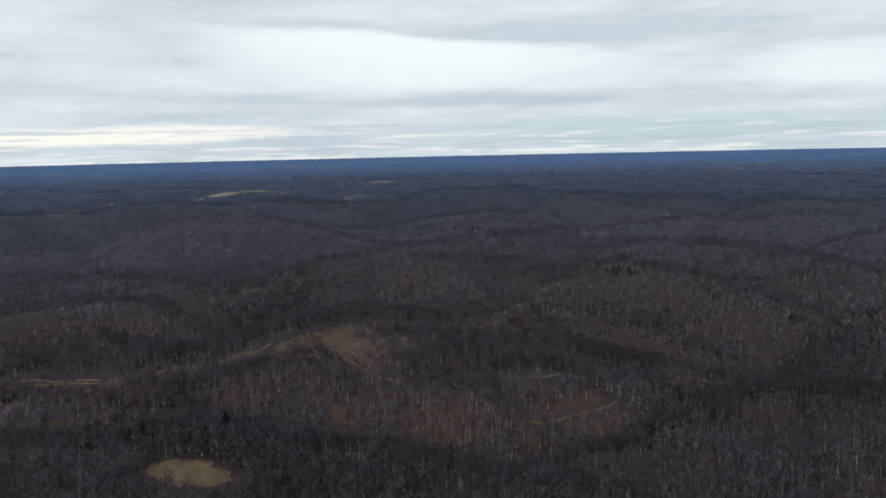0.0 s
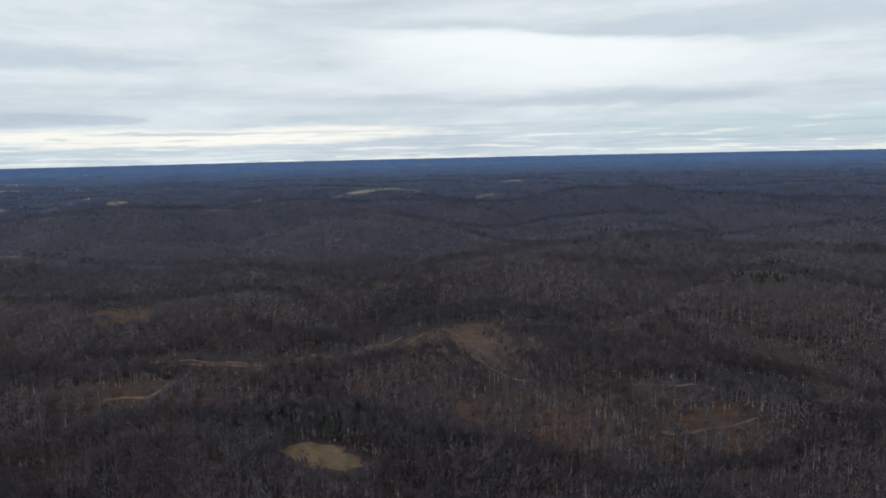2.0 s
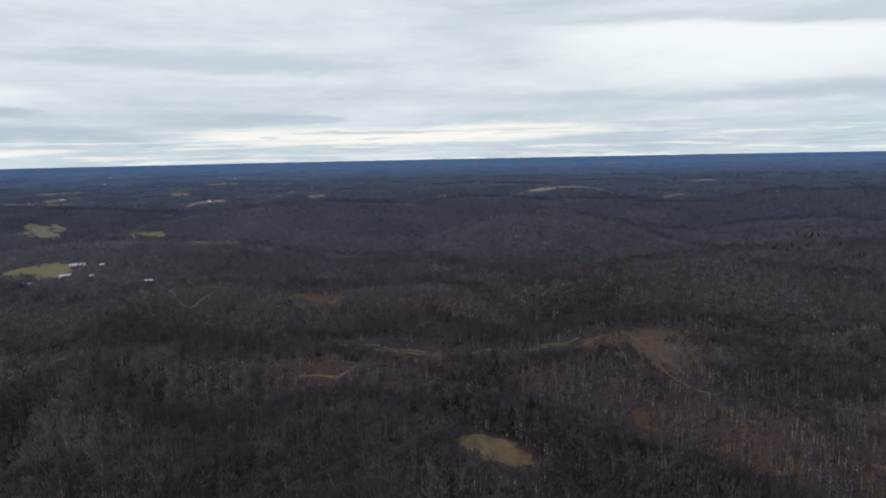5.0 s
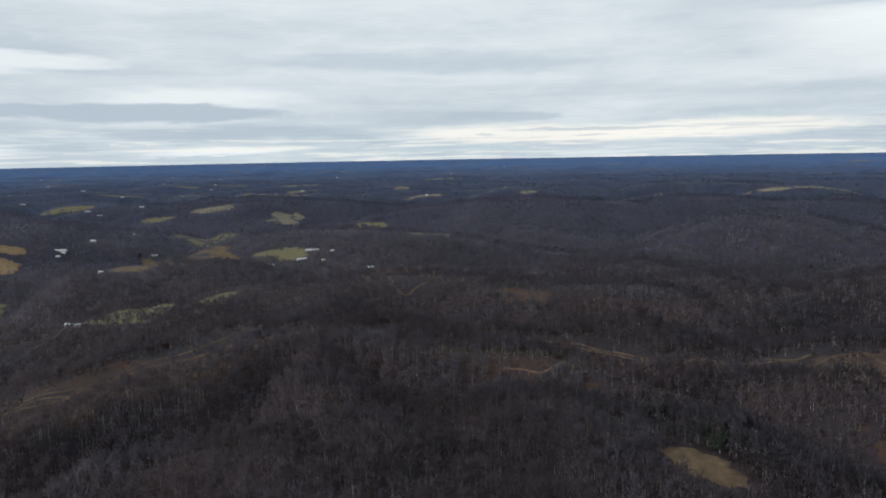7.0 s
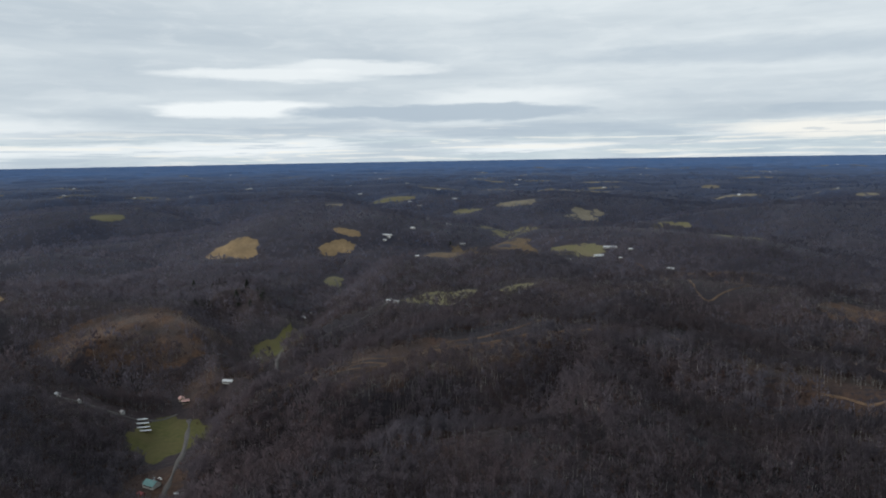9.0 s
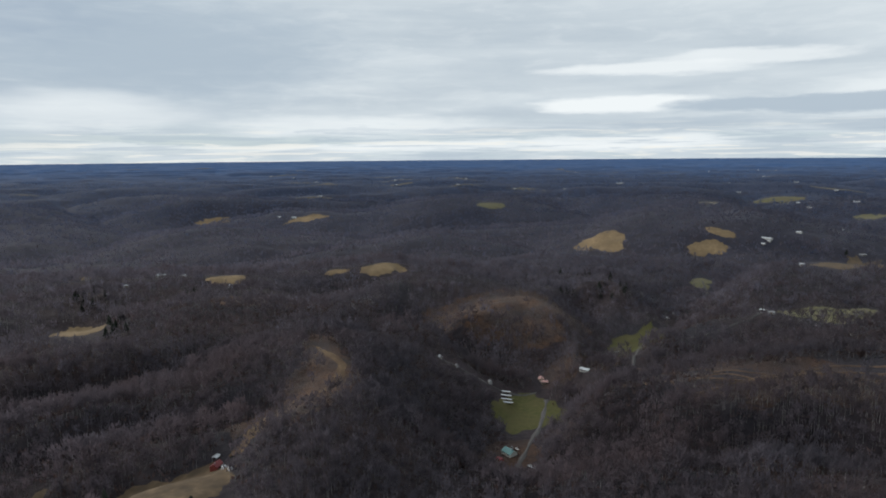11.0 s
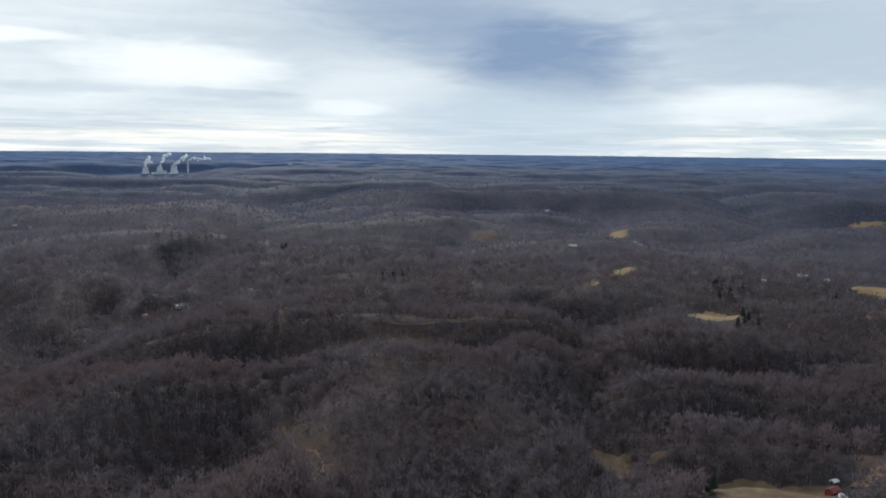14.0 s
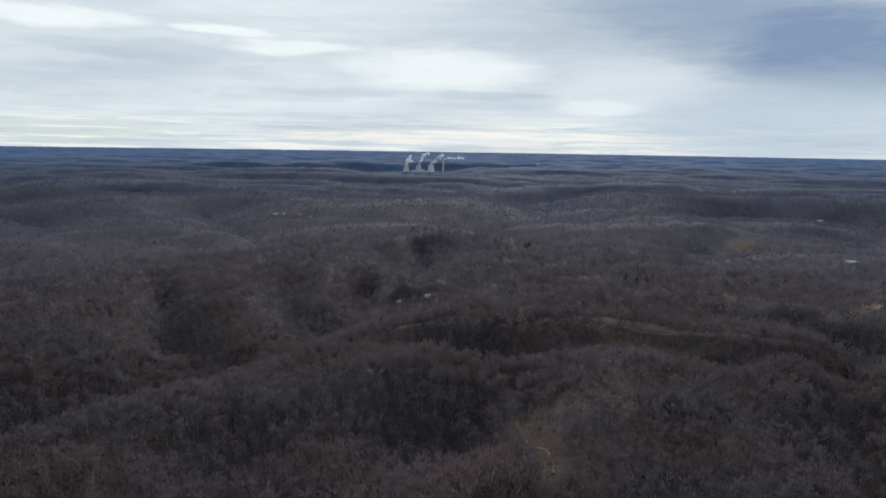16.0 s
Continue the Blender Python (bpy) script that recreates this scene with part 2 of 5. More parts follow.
# haze over the far ground, put into its base colours
GROUND_EDGES, GROUND_MATS = distances("hazed_woods", (
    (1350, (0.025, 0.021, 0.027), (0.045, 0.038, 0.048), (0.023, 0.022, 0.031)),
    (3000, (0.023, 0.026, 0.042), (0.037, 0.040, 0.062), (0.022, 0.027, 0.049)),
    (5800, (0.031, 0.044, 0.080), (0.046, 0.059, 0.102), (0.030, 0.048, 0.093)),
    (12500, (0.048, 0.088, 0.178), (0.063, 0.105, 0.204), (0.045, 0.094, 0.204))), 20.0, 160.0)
# the same haze painted into the twig colours
TWIG_EDGES, TWIG_MATS = distances("hazed_twigs", (
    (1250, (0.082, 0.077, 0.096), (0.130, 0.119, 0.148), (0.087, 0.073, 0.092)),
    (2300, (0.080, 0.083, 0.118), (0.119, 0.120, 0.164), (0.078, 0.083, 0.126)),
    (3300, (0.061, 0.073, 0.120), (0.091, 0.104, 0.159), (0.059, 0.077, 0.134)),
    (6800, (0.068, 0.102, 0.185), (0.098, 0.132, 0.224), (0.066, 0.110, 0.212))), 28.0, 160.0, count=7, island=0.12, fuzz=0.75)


# ---- the lie of the land ----
def lattice(ix, iy, seed):
    h = (ix.astype(np.int64) * 374761393 + iy.astype(np.int64) * 668265263 + seed * 1442695041) & 0x7FFFFFFF
    h = ((h ^ (h >> 13)) * 1274126177) & 0x7FFFFFFF
    h = h ^ (h >> 16)
    return (h & 0xFFFF) / 65535.0 * 2 * np.pi


def grad_noise(x, y, seed=0):
    ix, iy = np.floor(x), np.floor(y)
    fx, fy = x - ix, y - iy
    ux, uy = fx ** 3 * (fx * (fx * 6 - 15) + 10), fy ** 3 * (fy * (fy * 6 - 15) + 10)

    def g(dx, dy):
        a = lattice(ix + dx, iy + dy, seed)
        return np.cos(a) * (fx - dx) + np.sin(a) * (fy - dy)
    a = g(0, 0) * (1 - ux) + g(1, 0) * ux
    b = g(0, 1) * (1 - ux) + g(1, 1) * ux
    return (a * (1 - uy) + b * uy) * 1.5


RIDGES, HOLLOWS = [], []
PLAIN = 0.0        # the far river's plain


def ridge(*pts, w=92):
    RIDGES.append((np.array(pts, float), w))


def hollow(*pts, w=70):
    HOLLOWS.append((np.array(pts, float), w))


# mounds raised under far fields so the camera sees them over trees
KNOLLS = []


def knoll(x, y, h, a, b, turn):
    KNOLLS.append((x, y, h, a, b, radians(turn)))


ridge((-115, 405, 70), (-100, 450, 73), (-70, 490, 76), (-30, 530, 79), (10, 580, 82), (50, 615, 85), (90, 615, 88), (115, 595, 92))
ridge((-490, 320, 94), (-450, 350, 90), (-415, 380, 86), (-345, 395, 82), (-300, 405, 78), (-260, 415, 74), (-220, 425, 70), (-175, 430, 66))
ridge((-450, 550, 98), (-460, 625, 93), (-465, 715, 89), (-435, 775, 84), (-365, 785, 80), (-295, 780, 75), (-200, 745, 71), (-130, 725, 66), (-45, 695, 62))
ridge((-415, 550, 90), (-400, 600, 92), (-365, 635, 92), (-280, 570, 78), (-215, 605, 72), (-145, 655, 68), (-85, 690, 62))
ridge((-255, 825, 100), (-240, 930, 100), (-200, 1060, 100), (-160, 1180, 100), (-70, 1075, 100), (-5, 1000, 100), (70, 945, 100), (125, 895, 100), (155, 845, 100))
ridge((-835, 780, 92), (-810, 820, 92), (-725, 800, 92), (-670, 785, 92))
ridge((-650, 835, 96), (-690, 985, 96), (-680, 1120, 96), (-595, 1180, 96), (-465, 1105, 96), (-345, 970, 96))
ridge((-535, 1270, 100), (-520, 1470, 100), (-485, 1555, 100), (-380, 1705, 100))
ridge((-870, 590, 96), (-830, 635, 96), (-765, 675, 96), (-640, 675, 96))
ridge((-720, 480, 84), (-700, 535, 84), (-625, 560, 84), (-535, 560, 84))
ridge((-115, 880, 72), (-65, 845, 63), (-20, 840, 55))
ridge((-210, 935, 85), (-220, 845, 72), (-235, 830, 60))
ridge((-605, -105, 84), (-625, -65, 87), (-650, -25, 90), (-680, 25, 93), (-720, 80, 96), (-755, 145, 99), (-775, 175, 102))
ridge((-775, 175, 102), (-700, 220, 101), (-635, 270, 101), (-580, 330, 100), (-545, 370, 100), (-495, 400, 99), (-455, 435, 99), (-405, 515, 98), (-375, 545, 98))
ridge((-715, 170, 98), (-550, 160, 93), (-455, 160, 88), (-375, 165, 84))
ridge((-405, 340, 88), (-375, 360, 88), (-330, 370, 88))
ridge((-1010, 280, 104), (-1035, 385, 101), (-960, 495, 99), (-820, 465, 96), (-765, 480, 94))
ridge((-775, 175, 102), (-830, 215, 102), (-975, 270, 102))
ridge((-415, -150, 62), (-450, -130, 66), (-470, -95, 71), (-485, -60, 76), (-505, 15, 81), (-505, 60, 86))
ridge((-645, -190, 74), (-680, -140, 78), (-700, -90, 82), (-740, -35, 86), (-770, 20, 90), (-785, 75, 94), (-820, 130, 98))
ridge((-840, -205, 60), (-880, -185, 65), (-940, -150, 70), (-1010, -90, 76), (-1035, -15, 81), (-1010, 45, 87), (-1060, 95, 92), (-1100, 170, 98))
ridge((-750, -480, 80), (-830, -475, 78), (-915, -445, 76), (-980, -425, 75), (-975, -390, 73), (-920, -330, 71), (-805, -270, 70))
ridge((-275, -360, 88), (-335, -355, 89), (-385, -365, 91), (-440, -370, 93), (-485, -395, 94), (-520, -435, 96), (-540, -470, 98))
ridge((-540, -470, 98), (-640, -580, 98), (-655, -675, 98), (-645, -710, 98))
ridge((-645, -585, 96), (-765, -605, 92), (-890, -625, 88), (-1100, -695, 84))
ridge((-1180, -400, 86), (-1210, -355, 73), (-1090, -265, 60))
ridge((-1340, -100, 92), (-1495, 0, 92), (-1400, 95, 92))
ridge((-280, -605, 66), (-325, -585, 71), (-375, -560, 77), (-420, -530, 82), (-480, -510, 88), (-520, -475, 94))
ridge((-270, -490, 60), (-310, -470, 67), (-350, -440, 75), (-390, -415, 82), (-410, -380, 90))
ridge((-260, -710, 70), (-335, -735, 75), (-405, -730, 81), (-470, -700, 86), (-575, -700, 92))
ridge((-385, -955, 92), (-495, -1005, 92), (-615, -1005, 92), (-690, -900, 92), (-775, -825, 92))
ridge((-430, -785, 86), (-475, -765, 86), (-540, -750, 86))
ridge((105, -615, 84), (70, -635, 84), (15, -655, 84), (-35, -740, 84), (-80, -775, 84), (-110, -770, 84), (-180, -785, 84), (-220, -725, 84), (-215, -620, 84))
ridge((-35, -690, 98), (-45, -585, 94), (-15, -505, 91), (-5, -440, 87), (5, -395, 84))
ridge((135, -805, 92), (85, -830, 92), (20, -845, 92), (-115, -815, 92), (-190, -830, 92), (-255, -805, 92))
ridge((-130, -565, 84), (-130, -485, 77), (-120, -415, 70))
ridge((355, -410, 72), (330, -440, 74), (325, -465, 77), (310, -505, 79), (280, -545, 82), (225, -585, 84), (190, -610, 87), (130, -630, 90))
ridge((595, -620, 80), (585, -695, 80), (620, -820, 80), (730, -1070, 81), (675, -1125, 81), (565, -1060, 82), (570, -1170, 82), (500, -1280, 82), (425, -1300, 83), (325, -1180, 83), (255, -1070, 84))
ridge((535, -1010, 92), (450, -875, 78), (390, -785, 64))
ridge((460, -1175, 94), (340, -985, 79), (295, -875, 64))
ridge((680, -1000, 94), (690, -875, 82), (715, -810, 70))
ridge((200, -1085, 86), (170, -1180, 88), (110, -1290, 91), (10, -1375, 93), (-105, -1445, 96))
ridge((0, -910, 92), (-75, -980, 92), (-160, -1050, 92), (-235, -1030, 92), (-305, -1005, 92))
ridge((-40, -1105, 94), (-175, -1170, 94), (-310, -1180, 94))
ridge((885, -1765, 98), (835, -1840, 98), (675, -1775, 98), (505, -1680, 98))
ridge((390, -1520, 92), (320, -1715, 92), (215, -1675, 92), (130, -1500, 92))
ridge((-680, 1110, 80), (-565, 1340, 105), (-495, 1430, 110), (-430, 1660, 105))
ridge((-1095, 845, 80), (-890, 880, 90), (-730, 880, 80))
ridge((-845, 1055, 60), (-690, 1050, 100), (-575, 1150, 100), (-425, 1185, 90))
ridge((-970, -835, 90), (-1065, -735, 100), (-1040, -630, 85))
ridge((-610, -1170, 95), (-670, -1050, 100), (-810, -895, 100))
ridge((620, -650, 80), (700, -900, 92), (640, -1015, 92), (520, -1190, 86))
ridge((630, -1145, 80), (500, -1305, 94), (290, -1710, 96))
ridge((-155, 1490, 98), (10, 1445, 100), (210, 1170, 95))
hollow((-135, 510, 28), (-85, 620, 26), (-35, 720, 24), (30, 810, 22), (105, 925, 20), (195, 1045, 20))
hollow((-545, 410, 62), (-455, 450, 60), (-370, 455, 58), (-290, 465, 54), (-225, 490, 46), (-160, 510, 34))
hollow((-660, 660, 55), (-595, 725, 48), (-605, 920, 44), (-490, 970, 40), (-395, 975, 38), (-315, 950, 36), (-230, 900, 34), (-135, 850, 30), (-50, 830, 26), (30, 810, 22))
hollow((-975, 985, 34), (-890, 1075, 30), (-975, 1275, 28), (-1125, 1560, 28), (-1330, 1970, 30))
hollow((-320, 990, 50), (-315, 1010, 60))
hollow((-655, 160, 86), (-615, 195, 82), (-565, 255, 80), (-520, 320, 76), (-470, 375, 70), (-435, 415, 64))
hollow((-575, -80, 44), (-595, -5, 54), (-630, 55, 64), (-670, 115, 80))
hollow((-925, 225, 84), (-895, 330, 66), (-850, 440, 58), (-775, 530, 52), (-665, 625, 50))
hollow((-570, -210, 18), (-580, -170, 26), (-590, -120, 38), (-605, -50, 48), (-610, 20, 56))
hollow((-975, -290, 16), (-1075, -225, 22), (-1065, -135, 38), (-1070, -15, 50), (-1085, 100, 60))
hollow((-785, -475, 16), (-845, -540, 22), (-925, -655, 34), (-915, -705, 46))
hollow((-1070, -335, 16), (-1215, -435, 30), (-1290, -525, 45))
hollow((-280, -570, 52), (-310, -540, 56), (-360, -505, 62), (-415, -455, 74))
hollow((-325, -720, 46), (-385, -670, 54), (-450, -630, 62), (-540, -595, 70))
hollow((-250, -485, 26), (-245, -540, 32), (-260, -605, 36), (-290, -720, 42), (-325, -830, 50), (-335, -905, 58))
hollow((120, -735, 48), (65, -740, 54), (20, -740, 62), (-45, -760, 70), (-150, -755, 70), (-235, -770, 62))
hollow((95, -530, 34), (75, -615, 46), (40, -655, 58))
hollow((475, -485, 24), (455, -525, 24), (420, -610, 26), (400, -680, 28), (370, -770, 32), (325, -845, 36), (290, -935, 38), (275, -1085, 40), (285, -1310, 36), (310, -1580, 40))
hollow((445, -730, 32), (540, -820, 36), (600, -905, 44), (675, -1020, 60))
hollow((325, -845, 36), (385, -915, 46), (450, -1035, 60))
hollow((-550, -245, 8), (-645, -275, 8), (-780, -310, 10), (-870, -285, 12), (-980, -275, 14), (-1190, -250, 16), (-1505, -235, 20), (-2240, -205, 25), w=128)
hollow((-830, -485, 15), (-785, -385, 12), (-780, -320, 10), w=106)
hollow((350, -905, 17), (290, -1210, 12), (320, -1570, 10))
hollow((3500, -6900, PLAIN), (2500, -7500, PLAIN), (1900, -8100, PLAIN), (1200, -8900, PLAIN), w=620)
# cut towards the camera so that hills don't hide the power station
hollow((1900, -8100, PLAIN), (1650, -7100, 8), (1450, -6300, 18), (1250, -5500, 30), w=540)
knoll(2576, -7384, 17, 530, 120, -161)
knoll(2090, -7248, 10, 65, 60, -164)
knoll(-2692, -11323, 14, 337, 105, 167)


def along(px, py, line):
    """Distance to a polyline, and the height of its nearest point."""
    best, zed = np.full(px.shape, 1e9), np.zeros(px.shape)
    for (ax, ay, az), (bx, by, bz) in zip(line[:-1], line[1:]):
        dx, dy = bx - ax, by - ay
        s = np.clip(((px - ax) * dx + (py - ay) * dy) / (dx * dx + dy * dy), 0, 1)
        d = np.hypot(px - ax - s * dx, py - ay - s * dy)
        near = d < best
        best[near] = d[near]
        zed[near] = (az + s * (bz - az))[near]
    return best, zed


def smooth01(v, lo, hi):
    t = np.clip((v - lo) / (hi - lo), 0, 1)
    return t * t * (3 - 2 * t)


def reach_of(lines, px, py, floor=12.0):
    """Softened distance to the nearest of some lines, and their height there."""
    near, weight, height = np.zeros(px.shape), np.zeros(px.shape), np.zeros(px.shape)
    for line, w in lines:
        if w > 500:
            continue
        lo, hi = line[:, :2].min(0) - 650, line[:, :2].max(0) + 650
        k = np.flatnonzero((px > lo[0]) & (px < hi[0]) & (py > lo[1]) & (py < hi[1]))
        if not len(k):
            continue
        d, z = along(px[k], py[k], line)
        d = np.maximum(d - (w - 92 if w > 100 else 0), 0)
        q = 1.0 / (d * d + floor * floor) ** 2
        near[k] += q * q
        weight[k] += q
        height[k] += q * z
    return np.where(near > 0, (near + 1e-40) ** -0.125, 1e4), np.where(weight > 0, height / (weight + 1e-30), 60.0)


def land(px, py):
    """Height of the ground, before the far country is drawn together."""
    D = np.hypot(px, py)
    wx = px + 120 * grad_noise(px / 500, py / 500, 5)
    wy = py + 120 * grad_noise(px / 500, py / 500, 6)
    n1 = np.abs(grad_noise(wx / 900, wy / 900, 1) * 1.6)
    n2 = np.abs(grad_noise(wx / 380, wy / 380, 2) * 1.5)
    n3 = grad_noise(px / 120, py / 120, 3)
    wild = 8 + 96 * np.clip(n1, 0, 1.05) ** 0.75 + 16 * np.clip(n2, 0, 1)
    wild += 14 * grad_noise(px / 5200, py / 5200, 8) * smooth01(D, 3500, 9000)
    wild = 86 - (86 - wild) * (1 - 0.62 * smooth01(D, 2600, 6000))
    h = wild.copy()
    k = np.flatnonzero(D < 2300)
    if len(k):
        # slopes run from the ridges down to the hollows; where none is near, to a floor of their own
        x, y = px[k] + 22 * grad_noise(px[k] / 130, py[k] / 130, 14), py[k] + 22 * grad_noise(px[k] / 130, py[k] / 130, 15)
        up, top = reach_of(RIDGES, x, y)
        down, foot = reach_of(HOLLOWS, x, y, 9.0)
        bare = np.maximum(240 - up, 0.0)
        own = smooth01(down - bare, -60, 60)
        foot = foot * (1 - own) + np.minimum(46, top - 8) * own
        foot = np.minimum(foot - 0.28 * np.maximum(foot - 18, 0), top - 4)
        fall = down * (1 - own) + bare * own
        q = np.clip(fall / (fall + up + 1e-6), 0, 1)
        shape = np.sin(q * np.pi / 2) ** 1.25
        near = foot + (top - foot) * shape
        far = np.maximum(smooth01(D[k], 1450, 2150), smooth01(up, 260, 520) * smooth01(D[k], 1000, 1300))
        h[k] = near * (1 - far) + wild[k] * far
    # spurs and side hollows on the slopes
    spur = np.abs(grad_noise(wx / 210, wy / 210, 9)) * 1.7 - 0.5
    h = h + 5 * spur * (0.25 + 0.75 * smooth01(h, 22, 48) * (1 - smooth01(h, 84, 108)))
    h = h + 5 * (np.abs(grad_noise(wx / 95, wy / 95, 10)) * 1.7 - 0.5) * smooth01(h, 35, 55) * (1 - smooth01(h, 84, 100))
    for kx, ky, kh, ka, kb, kt in KNOLLS:
        k = (np.abs(px - kx) < 3 * (ka + kb)) & (np.abs(py - ky) < 3 * (ka + kb))
        if k.any():
            dx, dy = px[k] - kx, py[k] - ky
            u, v = dx * math.cos(kt) + dy * math.sin(kt), dy * math.cos(kt) - dx * math.sin(kt)
            h[k] += kh * np.exp(-((u / ka) ** 2 + (v / kb) ** 2) * 0.7)
    for line, w in HOLLOWS:         # the broad plain of the far river, and the cut towards the camera
        if w > 500:
            k = np.flatnonzero((px > line[:, 0].min() - 2500) & (px < line[:, 0].max() + 2500) & (py > line[:, 1].min() - 2500) & (py < line[:, 1].max() + 2500))
            d, z = along(px[k], py[k], line)
            g = np.exp(-(d / w) ** 4)
            h[k] = h[k] * (1 - g) + np.minimum(z, h[k]) * g
    h = h + 3.0 * n3 * (0.3 + 0.7 * smooth01(h, 15, 45))
    return h - D * D / (2 * 7.43e6)


def draw_in(px, py, z):
    """Country beyond 2.5 km is drawn in towards the eye, its size in proportion, so that all lies within 5 km."""
    D = np.hypot(px, py) + 1e-6
    u = np.maximum(D - 2500, 0)
    s = np.where(D > 2500, (2500 + 2500 * u / (u + 2500)) / D, 1.0)
    return px * s, py * s, EYE_Z + (z - EYE_Z) * s, s


SCATTER = np.random.default_rng(41)
FAR_PASTURES = []
for lo, hi, n in ((62, 135, 80), (35, 62, 14), (-8, 35, 10), (135, 160, 6)):
    for _ in range(n):
        t, q = radians(SCATTER.uniform(lo, hi)), 3300 * (4.2 ** SCATTER.random())
        fx, fy = -q * math.sin(t), q * math.cos(t)
        wide, deep = SCATTER.uniform(50, 150) * (0.7 + q / 9000), SCATTER.uniform(18, 42) * (0.7 + q / 9000)
        FAR_PASTURES.append((fx, fy, wide, deep, math.degrees(t)))
        knoll(fx, fy, 4 + q / 1300, wide * 1.5, deep * 2.0, math.degrees(t))

AZ = np.radians(np.concatenate([np.arange(-18, 232, 0.45), np.arange(232, 342, 3.0)]))
AZ = np.append(AZ, AZ[0] + 2 * np.pi)
RING = np.concatenate([np.array([0.02, 30, 60, 90, 120, 150, 180, 205, 230, 250, 270, 285]), 300 * 1.0098 ** np.arange(0, 218), 2550 * 1.021 ** np.arange(0, 158)])
RING = np.append(RING[RING < 62000], 64000.0)
_a, _d = np.meshgrid(AZ, RING)
GX, GY = -_d * np.sin(_a), _d * np.cos(_a)
GZ = land(GX.ravel(), GY.ravel()).reshape(GX.shape)
GZ[:, -1] = GZ[:, 0]


def ground(px, py):
    """Height of the ground sheet by interpolation."""
    px, py = np.atleast_1d(np.asarray(px, float)), np.atleast_1d(np.asarray(py, float))
    a = np.arctan2(-px, py)
    a = np.where(a < AZ[0], a + 2 * np.pi, a)
    a = np.where(a > AZ[-1], a - 2 * np.pi, a)
    D = np.hypot(px, py)
    i = np.clip(np.searchsorted(AZ, a) - 1, 0, len(AZ) - 2)
    j = np.clip(np.searchsorted(RING, D) - 1, 0, len(RING) - 2)
    u, v = (a - AZ[i]) / (AZ[i + 1] - AZ[i]), (D - RING[j]) / (RING[j + 1] - RING[j])
    u, v = np.clip(u, 0, 1), np.clip(v, 0, 1)
    return (GZ[j, i] * (1 - u) + GZ[j, i + 1] * u) * (1 - v) + (GZ[j + 1, i] * (1 - u) + GZ[j + 1, i + 1] * u) * v


def mesh_from(name, verts, faces, mats, index=None, smooth=False, crown=None):
    """A mesh from arrays of equal-sided faces; crown: the soft normals of foliage."""
    verts, faces = np.asarray(verts, np.float32), np.asarray(faces, np.int32)
    n = faces.shape[1]
    me = bpy.data.meshes.new(name)
    me.vertices.add(len(verts))
    me.vertices.foreach_set("co", verts.ravel())
    me.loops.add(faces.size)
    me.loops.foreach_set("vertex_index", faces.ravel())
    me.polygons.add(len(faces))
    me.polygons.foreach_set("loop_start", np.arange(0, faces.size, n, dtype=np.int32))
    me.polygons.foreach_set("loop_total", np.full(len(faces), n, np.int32))
    for mt in mats:
        me.materials.append(mt)
    if index is not None:
        me.polygons.foreach_set("material_index", np.asarray(index, np.int32))
    me.polygons.foreach_set("use_smooth", np.full(len(faces), smooth, bool))
    if crown is not None:
        me.attributes.new("crown_normal", "FLOAT_VECTOR", "POINT").data.foreach_set("vector", np.asarray(crown, np.float32).ravel())
    me.update()
    return me


def build_ground():
    x, y, z, _ = draw_in(GX[:, :-1].ravel(), GY[:, :-1].ravel(), GZ[:, :-1].ravel())
    rows, cols = len(RING), len(AZ) - 1
    r, c = np.meshgrid(np.arange(rows - 1), np.arange(cols), indexing="ij")
    r, c = r.ravel(), c.ravel()
    c1 = (c + 1) % cols
    faces = np.stack([r * cols + c, r * cols + c1, (r + 1) * cols + c1, (r + 1) * cols + c], 1)
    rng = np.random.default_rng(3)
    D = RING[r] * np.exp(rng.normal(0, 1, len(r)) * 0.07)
    # farther faces take the bluer, haze-tinted materials
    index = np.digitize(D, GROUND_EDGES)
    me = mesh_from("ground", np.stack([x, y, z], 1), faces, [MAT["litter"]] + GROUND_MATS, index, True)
    tagged(new("ground", me), "rolling wooded hills covered in brown leaf litter", "ground", kind="structure")


build_ground()

# ---- fields, tracks and roads ----
CLEAR = []          # (test, share of trees kept)


